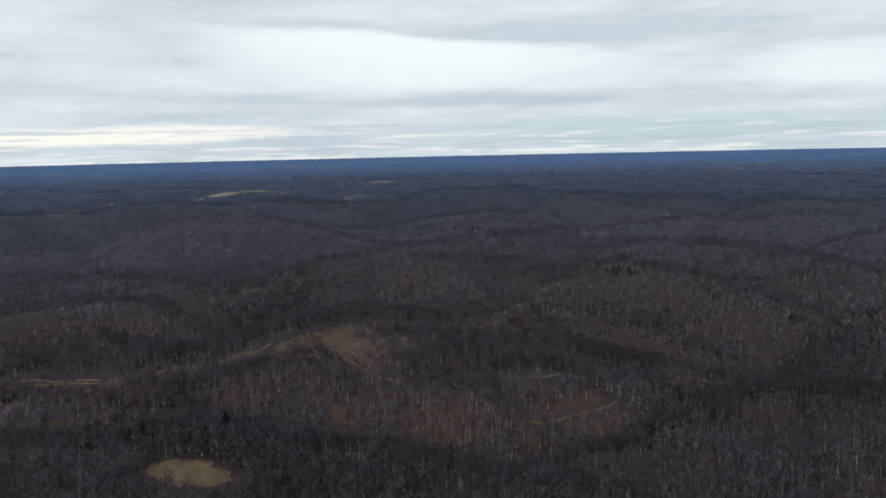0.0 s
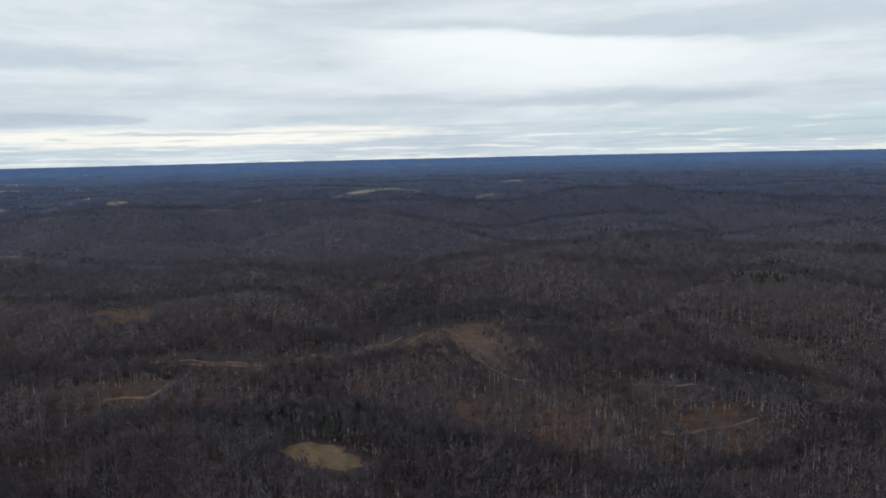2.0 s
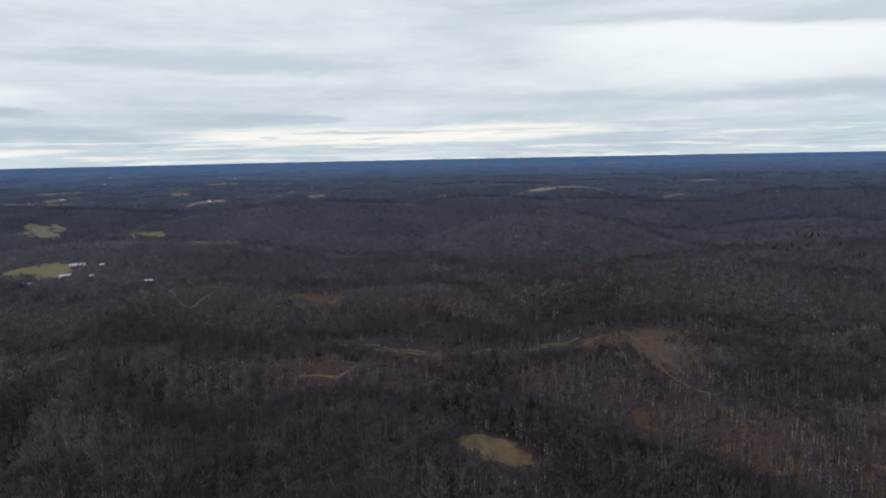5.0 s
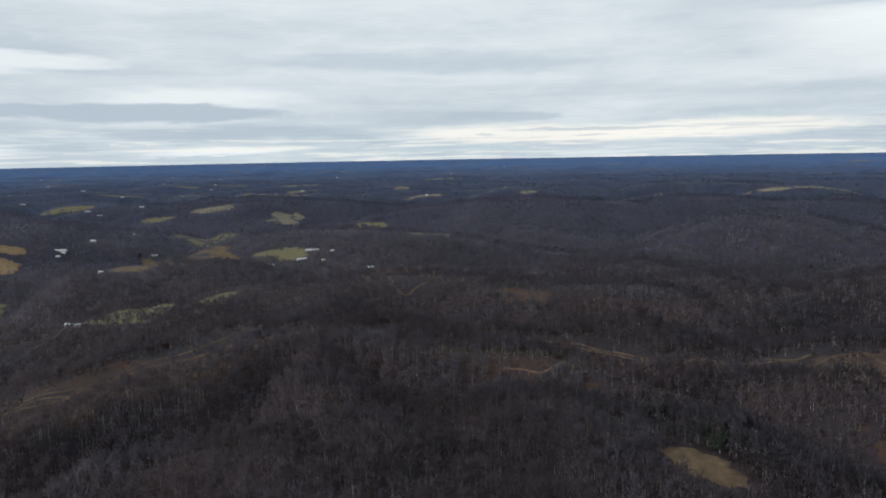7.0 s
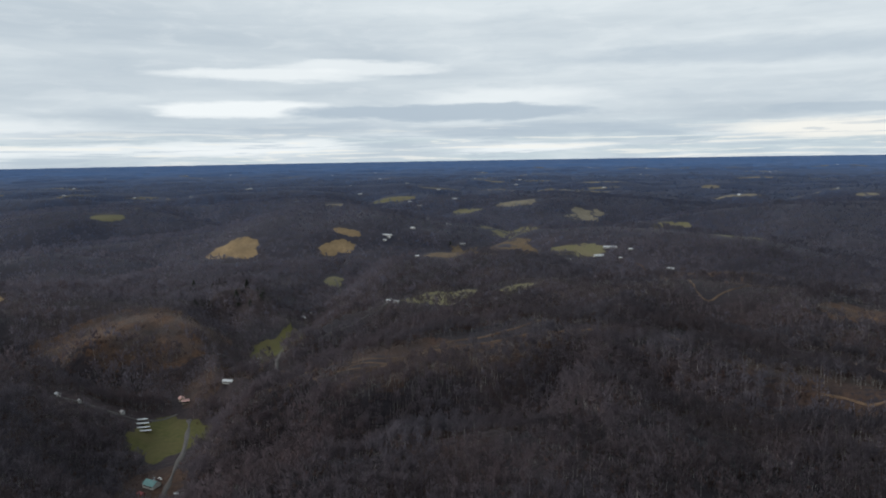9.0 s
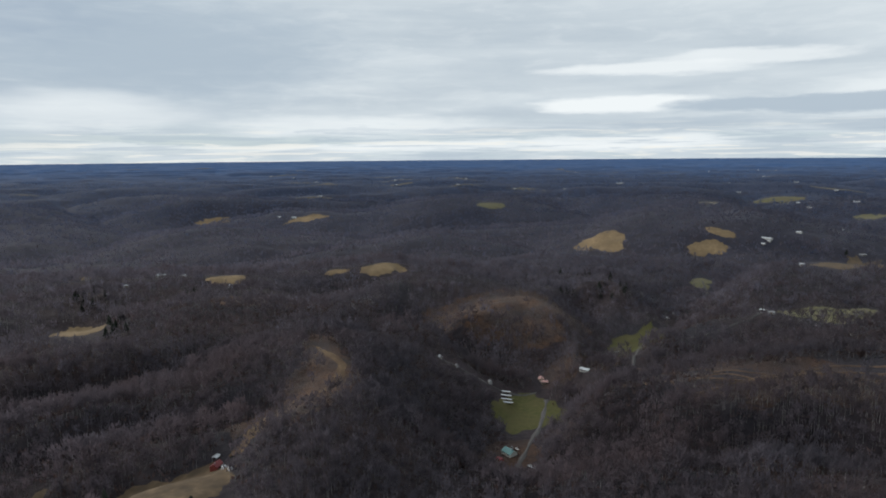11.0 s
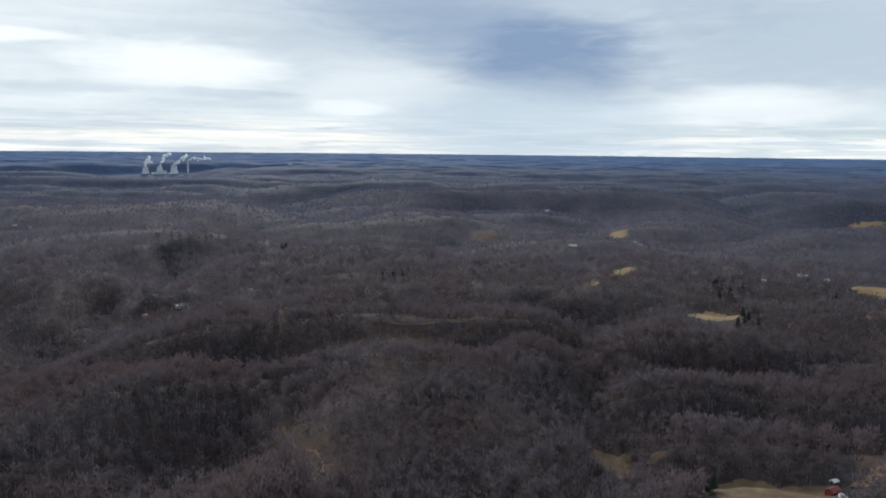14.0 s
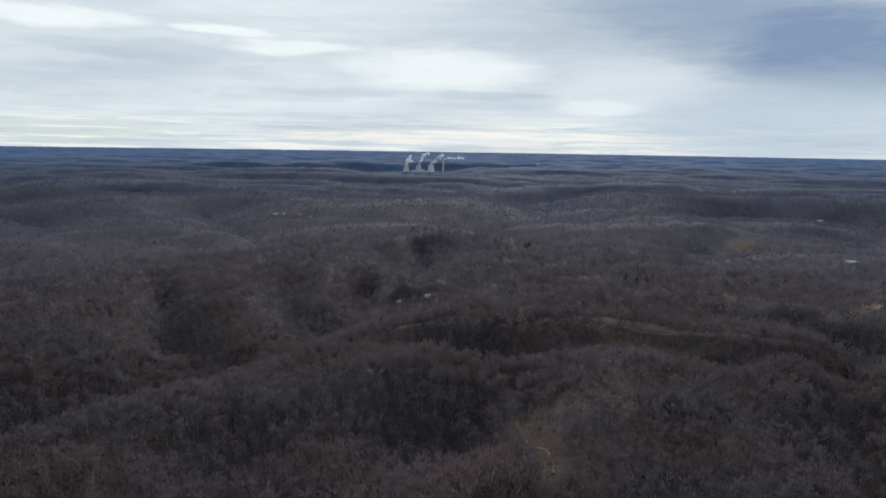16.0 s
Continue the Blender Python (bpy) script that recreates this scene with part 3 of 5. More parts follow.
def field(label, mat, cx, cy, a, b, turn=0.0, wob=0.18, seed=1, keep=0.0, lift=0.55, name="field", flat=2.0, shape=None, reach=0.0):
    """A clearing with an uneven edge, laid on the ground: half sizes a and b, turned in the plan."""
    ct, st = math.cos(radians(turn)), math.sin(radians(turn))

    def edge(th):
        w = 1 + wob * (np.sin(2 * th + seed) + 0.7 * np.sin(3 * th + 2.1 * seed) + 0.5 * np.sin(5 * th + 3.7 * seed) + 0.25 * np.sin(11 * th + 1.3 * seed) + 0.2 * np.sin(17 * th + 4.1 * seed)) / 1.6
        p = (np.abs(np.cos(th)) ** flat + np.abs(np.sin(th)) ** flat) ** (-1 / flat)
        return w * p
    edge = shape or edge
    near = math.hypot(cx, cy) < 1300
    nth, nr = (72, max(5, int(max(min(a, b), reach * 0.6) / 4.5))) if near else (40, max(4, int(min(a, b) / 8)))
    th = np.arange(nth) * 2 * np.pi / nth
    rr = np.linspace(0, 1, nr + 1)[1:]
    T, Rr = np.meshgrid(th, rr)
    u, v = a * Rr * edge(T) * np.cos(T), b * Rr * edge(T) * np.sin(T)
    px = np.append((cx + u * ct - v * st).ravel(), cx)
    py = np.append((cy + u * st + v * ct).ravel(), cy)
    pz = ground(px, py) + lift * np.append((1.05 - Rr ** 6).ravel(), 1.0)
    x, y, z, _ = draw_in(px, py, pz)
    faces = [(j * nth + i, j * nth + (i + 1) % nth, (j + 1) * nth + (i + 1) % nth, (j + 1) * nth + i) for j in range(nr - 1) for i in range(nth)]
    tri = [(nth * nr, (i + 1) % nth, i) for i in range(nth)]
    me = bpy.data.meshes.new(name)
    me.from_pydata(np.stack([x, y, z], 1).tolist(), [], [f[::-1] for f in faces] + [f[::-1] for f in tri])
    me.materials.append(mat)
    for p in me.polygons:
        p.use_smooth = True
    me.update()
    ob = tagged(new(name, me), label, "field", kind="structure")

    far = math.hypot(cx, cy)
    e = 15.0 / far
    rise = float((ground(cx * (1 + e), cy * (1 + e)) - ground(cx * (1 - e), cy * (1 - e)))[0]) / 30.0
    apron = 0.0 if far > 7000 or keep else min(70.0, 11.0 / max(210.0 / far + rise, 0.12))

    def lot_in(qx, qy):
        dx, dy = qx - cx, qy - cy
        uu, vv = (dx * ct + dy * st) / a, (-dx * st + dy * ct) / b
        rho = np.hypot(uu, vv) / edge(np.arctan2(vv, uu))
        lot = (np.sin(qx * 127.1 + qy * 311.7) * 43758.5) % 1.0
        if keep:        # cleared slopes thin out gradually
            return (rho < 1.0) & (lot > keep + (1 - keep) * smooth01(rho, 0.45, 1.0))
        return (rho < 1.0) & (lot > smooth01(rho, 0.86, 1.04) * 0.8)

    def inside(qx, qy):     # also clears trees on the camera's side that would hide the field
        hit = lot_in(qx, qy)
        for k in (0.35, 0.7, 1.0) if apron > 4 else ():
            f = 1 + k * apron / np.hypot(qx, qy)
            hit |= lot_in(qx * f, qy * f)
        return hit
    CLEAR.append((inside, 0.0, cx, cy, max(1.6 * max(a, b), reach) + apron))
    return ob


def lot_field(label, mat, pts, keep=0.0, lift=0.55):
    """A field of a given outline: corners in the plan, seen from its middle."""
    p = np.array(pts, float)
    c = p.mean(0)
    q = (p - c) * (0.84 if np.hypot(*c) > 1100 else 1.0)
    ang = np.arctan2(q[:, 1], q[:, 0])
    order = np.argsort(ang)
    ang, rad = ang[order], np.hypot(q[:, 0], q[:, 1])[order]
    ang3 = np.concatenate([ang - 2 * np.pi, ang, ang + 2 * np.pi])
    rad3 = np.tile(rad, 3)

    def outline(th):
        th = (th + np.pi) % (2 * np.pi) - np.pi
        ripple = 1 + 0.05 * np.sin(9 * th + c[0]) + 0.035 * np.sin(15 * th + c[1]) + 0.03 * np.sin(23 * th)
        return np.interp(th, ang3, rad3) * ripple
    return field(label, mat, c[0], c[1], 1.0, 1.0, keep=keep, lift=lift, shape=outline, reach=rad.max() * 1.2)


def smooth_line(pts, step=8.0):
    p = np.array(pts, float)[:, :2]
    p = np.vstack([2 * p[0] - p[1], p, 2 * p[-1] - p[-2]])
    out = []
    for a, b, c, d in zip(p[:-3], p[1:-2], p[2:-1], p[3:]):
        n = max(2, int(np.hypot(*(c - b)) / step))
        for s in np.arange(n) / n:
            out.append(0.5 * (2 * b + (c - a) * s + (2 * a - 5 * b + 4 * c - d) * s * s + (3 * b - a - 3 * c + d) * s ** 3))
    out.append(p[-2])
    return np.array(out)


def track(name, label, category, mat, pts, half=3.0, lift=0.9, wander=2.5, verge=None, front=0.0):
    """A worn strip laid on the ground, with its verges cleared and, except where the ground falls away from the camera,
    the wood thinned for some way (front) so that the track shows.
    """
    line = smooth_line(pts)
    verge = verge or (7.0 if half >= 1.4 else 2.5)
    line = line + wander * np.stack([grad_noise(line[:, 0] / 25, line[:, 1] / 25, 11), grad_noise(line[:, 0] / 25, line[:, 1] / 25, 12)], 1)
    d = np.gradient(line, axis=0)
    d /= np.hypot(d[:, 0], d[:, 1])[:, None] + 1e-9
    nrm = np.stack([-d[:, 1], d[:, 0]], 1)
    w = half * np.clip(0.9 + 0.9 * grad_noise(line[:, 0] / 22, line[:, 1] / 22, 13), 0.25, 1.5)
    rows = [line + nrm * (w * k)[:, None] for k in (-1, -0.5, 0, 0.5, 1)]
    P = np.stack(rows, 1)
    px, py = P[..., 0].ravel(), P[..., 1].ravel()
    z = ground(px, py) + lift * np.tile([0.15, 1, 1.1, 1, 0.15], len(line))
    x, y, z, _ = draw_in(px, py, z)
    n = len(line)
    faces = [(i * 5 + k, i * 5 + k + 1, (i + 1) * 5 + k + 1, (i + 1) * 5 + k) for i in range(n - 1) for k in range(4)]
    me = mesh_from(name, np.stack([x, y, z], 1), np.array(faces)[:, ::-1], [mat], smooth=True)
    ob = tagged(new(name, me), label, category, kind="structure")
    c = line.mean(0)
    reach = np.hypot(*(line - c).T).max() + half + verge + 5
    l3 = np.column_stack([line, np.zeros(n)])[::2]

    def inside(qx, qy):
        return along(qx, qy, l3)[0] < half + verge
    CLEAR.append((inside, 0.0, c[0], c[1], reach))
    if front:
        # thins the wood that would hide the track from the camera
        def below(qx, qy):
            d, _ = along(qx, qy, l3)
            return (d < front) & (ground(qx, qy) < ground(qx * (1 + 8 / np.hypot(qx, qy)), qy * (1 + 8 / np.hypot(qx, qy))) + 1.0)
        CLEAR.append((below, 0.3, c[0], c[1], reach + front))
    return ob


field("pale bare ground and buildings of a far river town", MAT["gravel"], 2576, -7384, 379, 86, 199, seed=1)
field("pale bare ground and buildings of a far river town", MAT["gravel"], 2090, -7248, 46, 34, 196, seed=2)
field("pale bare ground and buildings of a far river town", MAT["gravel"], -2692, -11323, 241, 75, 167, seed=3)
field("hillside of russet brush with the trees cleared", MAT["brush"], -450, -1910, 44, 32, 167, seed=1, keep=0.3, wob=0.3)
field("hillside of russet brush with the trees cleared", MAT["brush"], -523, -439, 28, 98, 130, seed=4, keep=0.3, wob=0.3)
field("thinned slope of russet brush and sparse pale trunks", MAT["scrub"], 311, -2144, 81, 54, 188, seed=9, keep=0.5, wob=0.35, lift=0.05)
lot_field("pale dry-grass pasture among bare woods", MAT["hay"], [(-302, -443), (-312, -414), (-337, -405), (-332, -374), (-316, -352), (-295, -342), (-278, -338), (-259, -326), (-249, -330), (-259, -352), (-305, -430)])
lot_field("thinned slope of russet brush and sparse pale trunks", MAT["scrub"], [(-789, -311), (-791, -270), (-874, -258), (-778, -243), (-778, -280), (-759, -298)], keep=0.6, lift=0.1)
lot_field("thinned slope of russet brush and sparse pale trunks", MAT["scrub"], [(-580, -293), (-605, -282), (-614, -263), (-553, -246), (-532, -255), (-541, -272)], keep=0.6, lift=0.1)
lot_field("pale dry-grass pasture among bare woods", MAT["hay"], [(-374, 341), (-374, 354), (-354, 362), (-327, 358), (-303, 352), (-309, 338), (-325, 335), (-347, 338), (-364, 339)])
lot_field("pale dry-grass pasture among bare woods", MAT["hay"], [(-1402, -55), (-1442, -29), (-1536, -1), (-1956, 10), (-2021, 47), (-2062, 97), (-2083, 147), (-2007, 117), (-1955, 52), (-1908, 12), (-1836, -23)])
lot_field("hillside of russet brush with the trees cleared", MAT["brush"], [(-912, -570), (-962, -540), (-1034, -505), (-1115, -472), (-1114, -419), (-1087, -389), (-893, -332), (-840, -359), (-845, -413), (-836, -470), (-879, -539)], keep=0.14)
lot_field("hillside of russet brush with the trees cleared", MAT["brush"], [(-365, -401), (-395, -405), (-462, -431), (-484, -416), (-513, -465), (-516, -466), (-537, -451), (-538, -420), (-516, -395), (-442, -368), (-391, -371), (-380, -390)], keep=0.14)
lot_field("hillside of russet brush with the trees cleared", MAT["brush"], [(-443, 574), (-451, 635), (-443, 681), (-434, 760), (-392, 742), (-318, 747), (-320, 657), (-329, 585), (-362, 586), (-401, 582)], keep=0.12, lift=0.4)
lot_field("thinned slope of russet brush and sparse pale trunks", MAT["scrub"], [(-323, 561), (-282, 576), (-225, 626), (-144, 643), (-79, 684), (-65, 659), (-109, 604), (-149, 555), (-190, 527), (-262, 509), (-315, 506), (-345, 515)], keep=0.6, lift=0.1)
lot_field("thinned slope of russet brush and sparse pale trunks", MAT["scrub"], [(-712, 261), (-695, 318), (-639, 430), (-546, 486), (-463, 412), (-501, 375), (-571, 317), (-608, 277)], keep=0.6, lift=0.1)
lot_field("thinned slope of russet brush and sparse pale trunks", MAT["scrub"], [(-785, -167), (-713, -70), (-758, 22), (-780, 114), (-758, 164), (-720, 105), (-682, 41), (-650, -24), (-637, -74), (-661, -132)], keep=0.6, lift=0.1)
lot_field("hillside of russet brush with the trees cleared", MAT["brush"], [(-1453, 418), (-1407, 518), (-1392, 649), (-1320, 725), (-1281, 662), (-1303, 581), (-982, 361), (-1027, 322)], keep=0.15, lift=0.4)
lot_field("hillside of russet brush with the trees cleared", MAT["brush"], [(-907, 497), (-935, 544), (-904, 566), (-853, 553), (-844, 509), (-856, 483)], keep=0.14, lift=0.4)
lot_field("thinned slope of russet brush and sparse pale trunks", MAT["scrub"], [(-48, -817), (-88, -804), (-150, -801), (-187, -812), (-163, -768), (-93, -646), (-47, -624), (-6, -695), (19, -752), (-13, -782)], keep=0.6, lift=0.1)
lot_field("thinned slope of russet brush and sparse pale trunks", MAT["scrub"], [(42, -598), (15, -581), (-4, -503), (-7, -443), (11, -431), (30, -514)], keep=0.6, lift=0.1)
lot_field("pale dry-grass pasture among bare woods", MAT["hazed_hay"], [(-434, -1108), (-504, -1186), (-524, -1194), (-558, -1155), (-525, -1121), (-501, -1129), (-481, -1121), (-442, -1079)])
lot_field("pale dry-grass pasture among bare woods", MAT["hazed_hay"], [(-855, -1439), (-897, -1428), (-935, -1360), (-939, -1342), (-894, -1372), (-859, -1380)])
lot_field("pale dry-grass pasture among bare woods", MAT["hazed_hay"], [(-775, -911), (-809, -913), (-842, -883), (-807, -846), (-783, -860)])
lot_field("pale dry-grass pasture among bare woods", MAT["hazed_hay"], [(-1004, -769), (-1047, -772), (-1079, -749), (-1122, -743), (-1035, -701), (-987, -732)])
lot_field("pale dry-grass pasture among bare woods", MAT["hazed_hay"], [(-961, -813), (-994, -792), (-1006, -777), (-975, -788)])
lot_field("pale dry-grass pasture among bare woods", MAT["hazed_hay"], [(-1943, -2327), (-2032, -2318), (-2080, -2206), (-2021, -2159), (-1960, -2198)])
lot_field("pale dry-grass pasture among bare woods", MAT["hazed_hay"], [(-1886, -1790), (-1968, -1798), (-2019, -1775), (-2088, -1674), (-2004, -1707), (-1958, -1760)])
lot_field("pale dry-grass pasture among bare woods", MAT["hazed_hay"], [(-872, -2022), (-907, -2059), (-915, -1990), (-895, -1946), (-861, -1955)])
lot_field("pale dry-grass pasture among bare woods", MAT["hazed_hay"], [(-512, -878), (-549, -890), (-557, -871), (-493, -815)])
lot_field("hillside of russet brush with the trees cleared", MAT["brush"], [(-427, -1970), (-501, -1965), (-488, -1888), (-427, -1878)], keep=0.1)
lot_field("green and yellow grass meadow between bare woods", MAT["olive"], [(-2418, -1249), (-2523, -1245), (-2574, -1193), (-2487, -1188)])
lot_field("pale dry-grass pasture among bare woods", MAT["hazed_hay"], [(-1780, -337), (-1840, -313), (-1862, -248), (-1851, -234), (-1796, -281), (-1760, -315)])
lot_field("pale dry-grass pasture among bare woods", MAT["hazed_hay"], [(-1924, -318), (-1925, -269), (-1901, -224), (-1876, -277)])
lot_field("green and yellow grass meadow between bare woods", MAT["olive"], [(-2187, 114), (-2477, 250), (-2450, 369), (-2414, 323), (-2433, 205)])
lot_field("pale dry-grass pasture among bare woods", MAT["hay"], [(-1523, -67), (-1536, 5), (-1542, 37), (-1469, 99), (-1465, 51), (-1421, -18)])
lot_field("green and yellow grass meadow between bare woods", MAT["olive"], [(-1769, 257), (-1747, 321), (-1697, 384), (-1628, 390), (-1688, 309)])
lot_field("green and yellow grass meadow between bare woods", MAT["olive"], [(-1562, 619), (-1596, 678), (-1639, 773), (-1683, 778), (-1723, 716)])
lot_field("pale dry-grass pasture among bare woods", MAT["hazed_hay"], [(-1811, -602), (-1779, -543), (-1751, -468), (-1726, -468), (-1747, -546)])
lot_field("pale dry-grass pasture among bare woods", MAT["far_hazed_hay"], [(-2702, -479), (-2767, -440), (-2739, -396), (-2665, -425)])
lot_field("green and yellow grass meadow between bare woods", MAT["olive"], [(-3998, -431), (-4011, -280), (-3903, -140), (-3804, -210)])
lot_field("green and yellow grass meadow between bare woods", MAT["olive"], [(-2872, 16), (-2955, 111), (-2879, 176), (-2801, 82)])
lot_field("pale dry-grass pasture among bare woods", MAT["far_hazed_hay"], [(-2625, 396), (-2694, 520), (-2796, 660), (-2703, 591)])
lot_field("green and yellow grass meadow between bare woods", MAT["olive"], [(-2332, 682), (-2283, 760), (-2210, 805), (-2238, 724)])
lot_field("pale dry-grass pasture among bare woods", MAT["far_hazed_hay"], [(-2962, 206), (-2979, 304), (-2832, 405), (-2846, 290)])
lot_field("pale dry-grass pasture among bare woods", MAT["far_hazed_hay"], [(-2872, 2407), (-2835, 2474), (-2995, 2708), (-2969, 2737), (-2808, 2692), (-2897, 2596), (-2924, 2566)])
lot_field("pale dry-grass pasture among bare woods", MAT["far_hazed_hay"], [(-2249, 1710), (-2220, 1766), (-2205, 1823), (-2260, 1773)])
lot_field("pale dry-grass pasture among bare woods", MAT["far_hazed_hay"], [(-2412, 3011), (-2310, 3170), (-2260, 3427), (-2449, 3359)])
lot_field("pale dry-grass pasture among bare woods", MAT["far_hazed_hay"], [(-1983, 3309), (-1889, 3364), (-1820, 3365), (-1854, 3238)])
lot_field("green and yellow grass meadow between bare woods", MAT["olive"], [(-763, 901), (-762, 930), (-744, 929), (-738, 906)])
lot_field("pale dry-grass pasture among bare woods", MAT["far_hazed_hay"], [(-3439, 2019), (-3448, 2101), (-3358, 2120), (-3364, 2048)])
lot_field("pale dry-grass pasture among bare woods", MAT["far_hazed_hay"], [(-4630, 1690), (-4617, 1784), (-4540, 1811), (-4529, 1728)])
lot_field("pale dry-grass pasture among bare woods", MAT["far_hazed_hay"], [(-4920, 954), (-4937, 1076), (-4886, 1113)])
lot_field("green and yellow grass meadow between bare woods", MAT["olive"], [(-1156, -95), (-1186, -46), (-1199, 10), (-1155, 66), (-1120, 36), (-1129, -36)])
lot_field("green and yellow grass meadow between bare woods", MAT["olive"], [(-1154, 84), (-1175, 115), (-1140, 159), (-1126, 129), (-1123, 96)])
lot_field("narrow yellow grass glade in the wooded hollow", MAT["hay"], [(-226, -502), (-247, -543), (-256, -541), (-248, -519), (-228, -492)])
lot_field("narrow yellow grass glade in the wooded hollow", MAT["hay"], [(-266, -513), (-273, -510), (-264, -497), (-262, -505)])
lot_field("hillside of russet brush with the trees cleared", MAT["brush"], [(-686, -806), (-743, -790), (-775, -746), (-812, -719), (-724, -674), (-669, -712)], keep=0.25)
lot_field("green grass meadow on the valley floor", MAT["meadow"], [(-701, -324), (-751, -308), (-736, -299), (-645, -272), (-621, -278), (-648, -299)])
lot_field("green grass meadow on the valley floor", MAT["meadow"], [(-940, -269), (-992, -282), (-1046, -264), (-1099, -252), (-1085, -244), (-962, -248), (-919, -259)])
lot_field("green and yellow grass meadow between bare woods", MAT["olive"], [(-1507, -265), (-1563, -260), (-1499, -239), (-1467, -224), (-1458, -244)])
lot_field("pale dry-grass pasture among bare woods", MAT["hazed_hay"], [(-1857, -632), (-1839, -593), (-1759, -481), (-1749, -517)])
lot_field("pale dry-grass pasture among bare woods", MAT["hazed_hay"], [(-1912, -2288), (-1983, -2310), (-2081, -2223), (-2005, -2174), (-1959, -2199)])
lot_field("green and yellow grass meadow between bare woods", MAT["olive"], [(-2436, -1264), (-2544, -1229), (-2563, -1188), (-2461, -1215)])
track("road", "grey gravel road through the valley between bare trees", "road", MAT["gravel"], [(-523, -239), (-559, -246), (-605, -253), (-668, -267), (-734, -287)], half=2.4, wander=1.0, front=20)
track("road", "grey gravel road through the valley between bare trees", "road", MAT["gravel"], [(-804, -205), (-963, -240), (-1036, -242), (-1098, -227)], half=2.0, wander=1.0, front=20)
track("road", "grey gravel road through the valley between bare trees", "road", MAT["gravel"], [(-1338, -197), (-1460, -230), (-1516, -247)], half=2.2, wander=1.0, front=20)
track("road", "grey gravel road through the valley between bare trees", "road", MAT["gravel"], [(-700, -418), (-702, -389), (-707, -354), (-714, -334), (-749, -306)], half=1.6, wander=1.0, front=20)
track("road", "grey gravel road through the valley between bare trees", "road", MAT["gravel"], [(-908, -166), (-935, -133), (-977, -108), (-1030, -90)], half=1.4, wander=1.0, front=20)
track("dirt_track", "narrow bare dirt track worn along the wooded ridge", "track", MAT["dirt"], [(-657, 435), (-632, 465), (-595, 480), (-556, 493), (-537, 518), (-525, 555), (-470, 544), (-444, 584), (-393, 591), (-353, 592), (-334, 582)], half=1.5, front=28)
track("dirt_track", "narrow bare dirt track worn along the wooded ridge", "track", MAT["dirt"], [(-334, 582), (-295, 579), (-272, 607), (-233, 648), (-174, 651), (-127, 705), (-75, 754), (-47, 775)], half=1.3, front=24)
track("dirt_track", "narrow bare dirt track worn along the wooded ridge", "track", MAT["dirt"], [(-444, 584), (-451, 635), (-439, 676), (-433, 729), (-420, 771)], half=1.3, front=24)
track("dirt_track", "narrow bare dirt track worn along the wooded ridge", "track", MAT["dirt"], [(-427, 622), (-394, 662), (-336, 663), (-306, 752)], half=1.0, front=16)
track("dirt_track", "narrow bare dirt track worn along the wooded ridge", "track", MAT["dirt"], [(-443, 670), (-401, 650), (-337, 587)], half=1.0, front=10)
track("dirt_track", "narrow bare dirt track worn along the wooded ridge", "track", MAT["dirt"], [(-427, 662), (-409, 715), (-401, 747)], half=0.9, front=8)
track("dirt_track", "narrow bare dirt track worn along the wooded ridge", "track", MAT["dirt"], [(-160, 577), (-127, 619), (-96, 649)], half=1.0, front=12)
track("dirt_track", "narrow bare dirt track worn along the wooded ridge", "track", MAT["dirt"], [(-752, 263), (-748, 308), (-716, 371), (-671, 436), (-633, 474), (-556, 502), (-531, 549), (-464, 565), (-461, 609)], half=1.5, front=26)
track("dirt_track", "narrow bare dirt track worn along the wooded ridge", "track", MAT["dirt"], [(-576, 321), (-545, 366), (-575, 461), (-544, 484)], half=1.1, front=14)
track("dirt_track", "narrow bare dirt track worn along the wooded ridge", "track", MAT["dirt"], [(-800, -199), (-770, -135), (-725, -71), (-758, -15), (-767, 22), (-772, 74), (-783, 114), (-773, 167)], half=1.6, front=26)
track("dirt_track", "narrow bare dirt track worn along the wooded ridge", "track", MAT["dirt"], [(-729, -128), (-711, -59), (-743, -3), (-753, 53)], half=1.1, front=14)
track("dirt_track", "narrow bare dirt track worn along the wooded ridge", "track", MAT["dirt"], [(-756, 244), (-733, 264), (-744, 310), (-722, 371)], half=1.3, front=18)
track("dirt_track", "narrow bare dirt track worn along the wooded ridge", "track", MAT["dirt"], [(-1514, 422), (-1475, 429), (-1401, 412), (-1358, 449), (-987, 363), (-988, 411), (-1026, 467), (-1002, 529)], half=1.6, front=24)
track("dirt_track", "narrow bare dirt track worn along the wooded ridge", "track", MAT["dirt"], [(-1431, 450), (-1373, 532), (-1376, 641), (-1326, 713)], half=1.2, front=16)
track("dirt_track", "narrow bare dirt track worn along the wooded ridge", "track", MAT["dirt"], [(-912, 525), (-889, 535), (-857, 551)], half=1.4, front=16)
track("dirt_track", "narrow bare dirt track worn along the wooded ridge", "track", MAT["dirt"], [(-48, -829), (-88, -810), (-151, -807), (-185, -821)], half=1.2, front=22)
track("dirt_track", "narrow bare dirt track worn along the wooded ridge", "track", MAT["dirt"], [(85, -696), (44, -760), (-6, -767), (-46, -790), (-112, -777)], half=1.2, front=22)
track("dirt_track", "narrow bare dirt track worn along the wooded ridge", "track", MAT["dirt"], [(-5, -581), (-44, -579), (-77, -609), (-101, -630)], half=1.2, front=20)
track("dirt_track", "narrow bare dirt track worn along the wooded ridge", "track", MAT["dirt"], [(38, -589), (24, -508), (8, -476), (4, -443)], half=1.2, front=18)
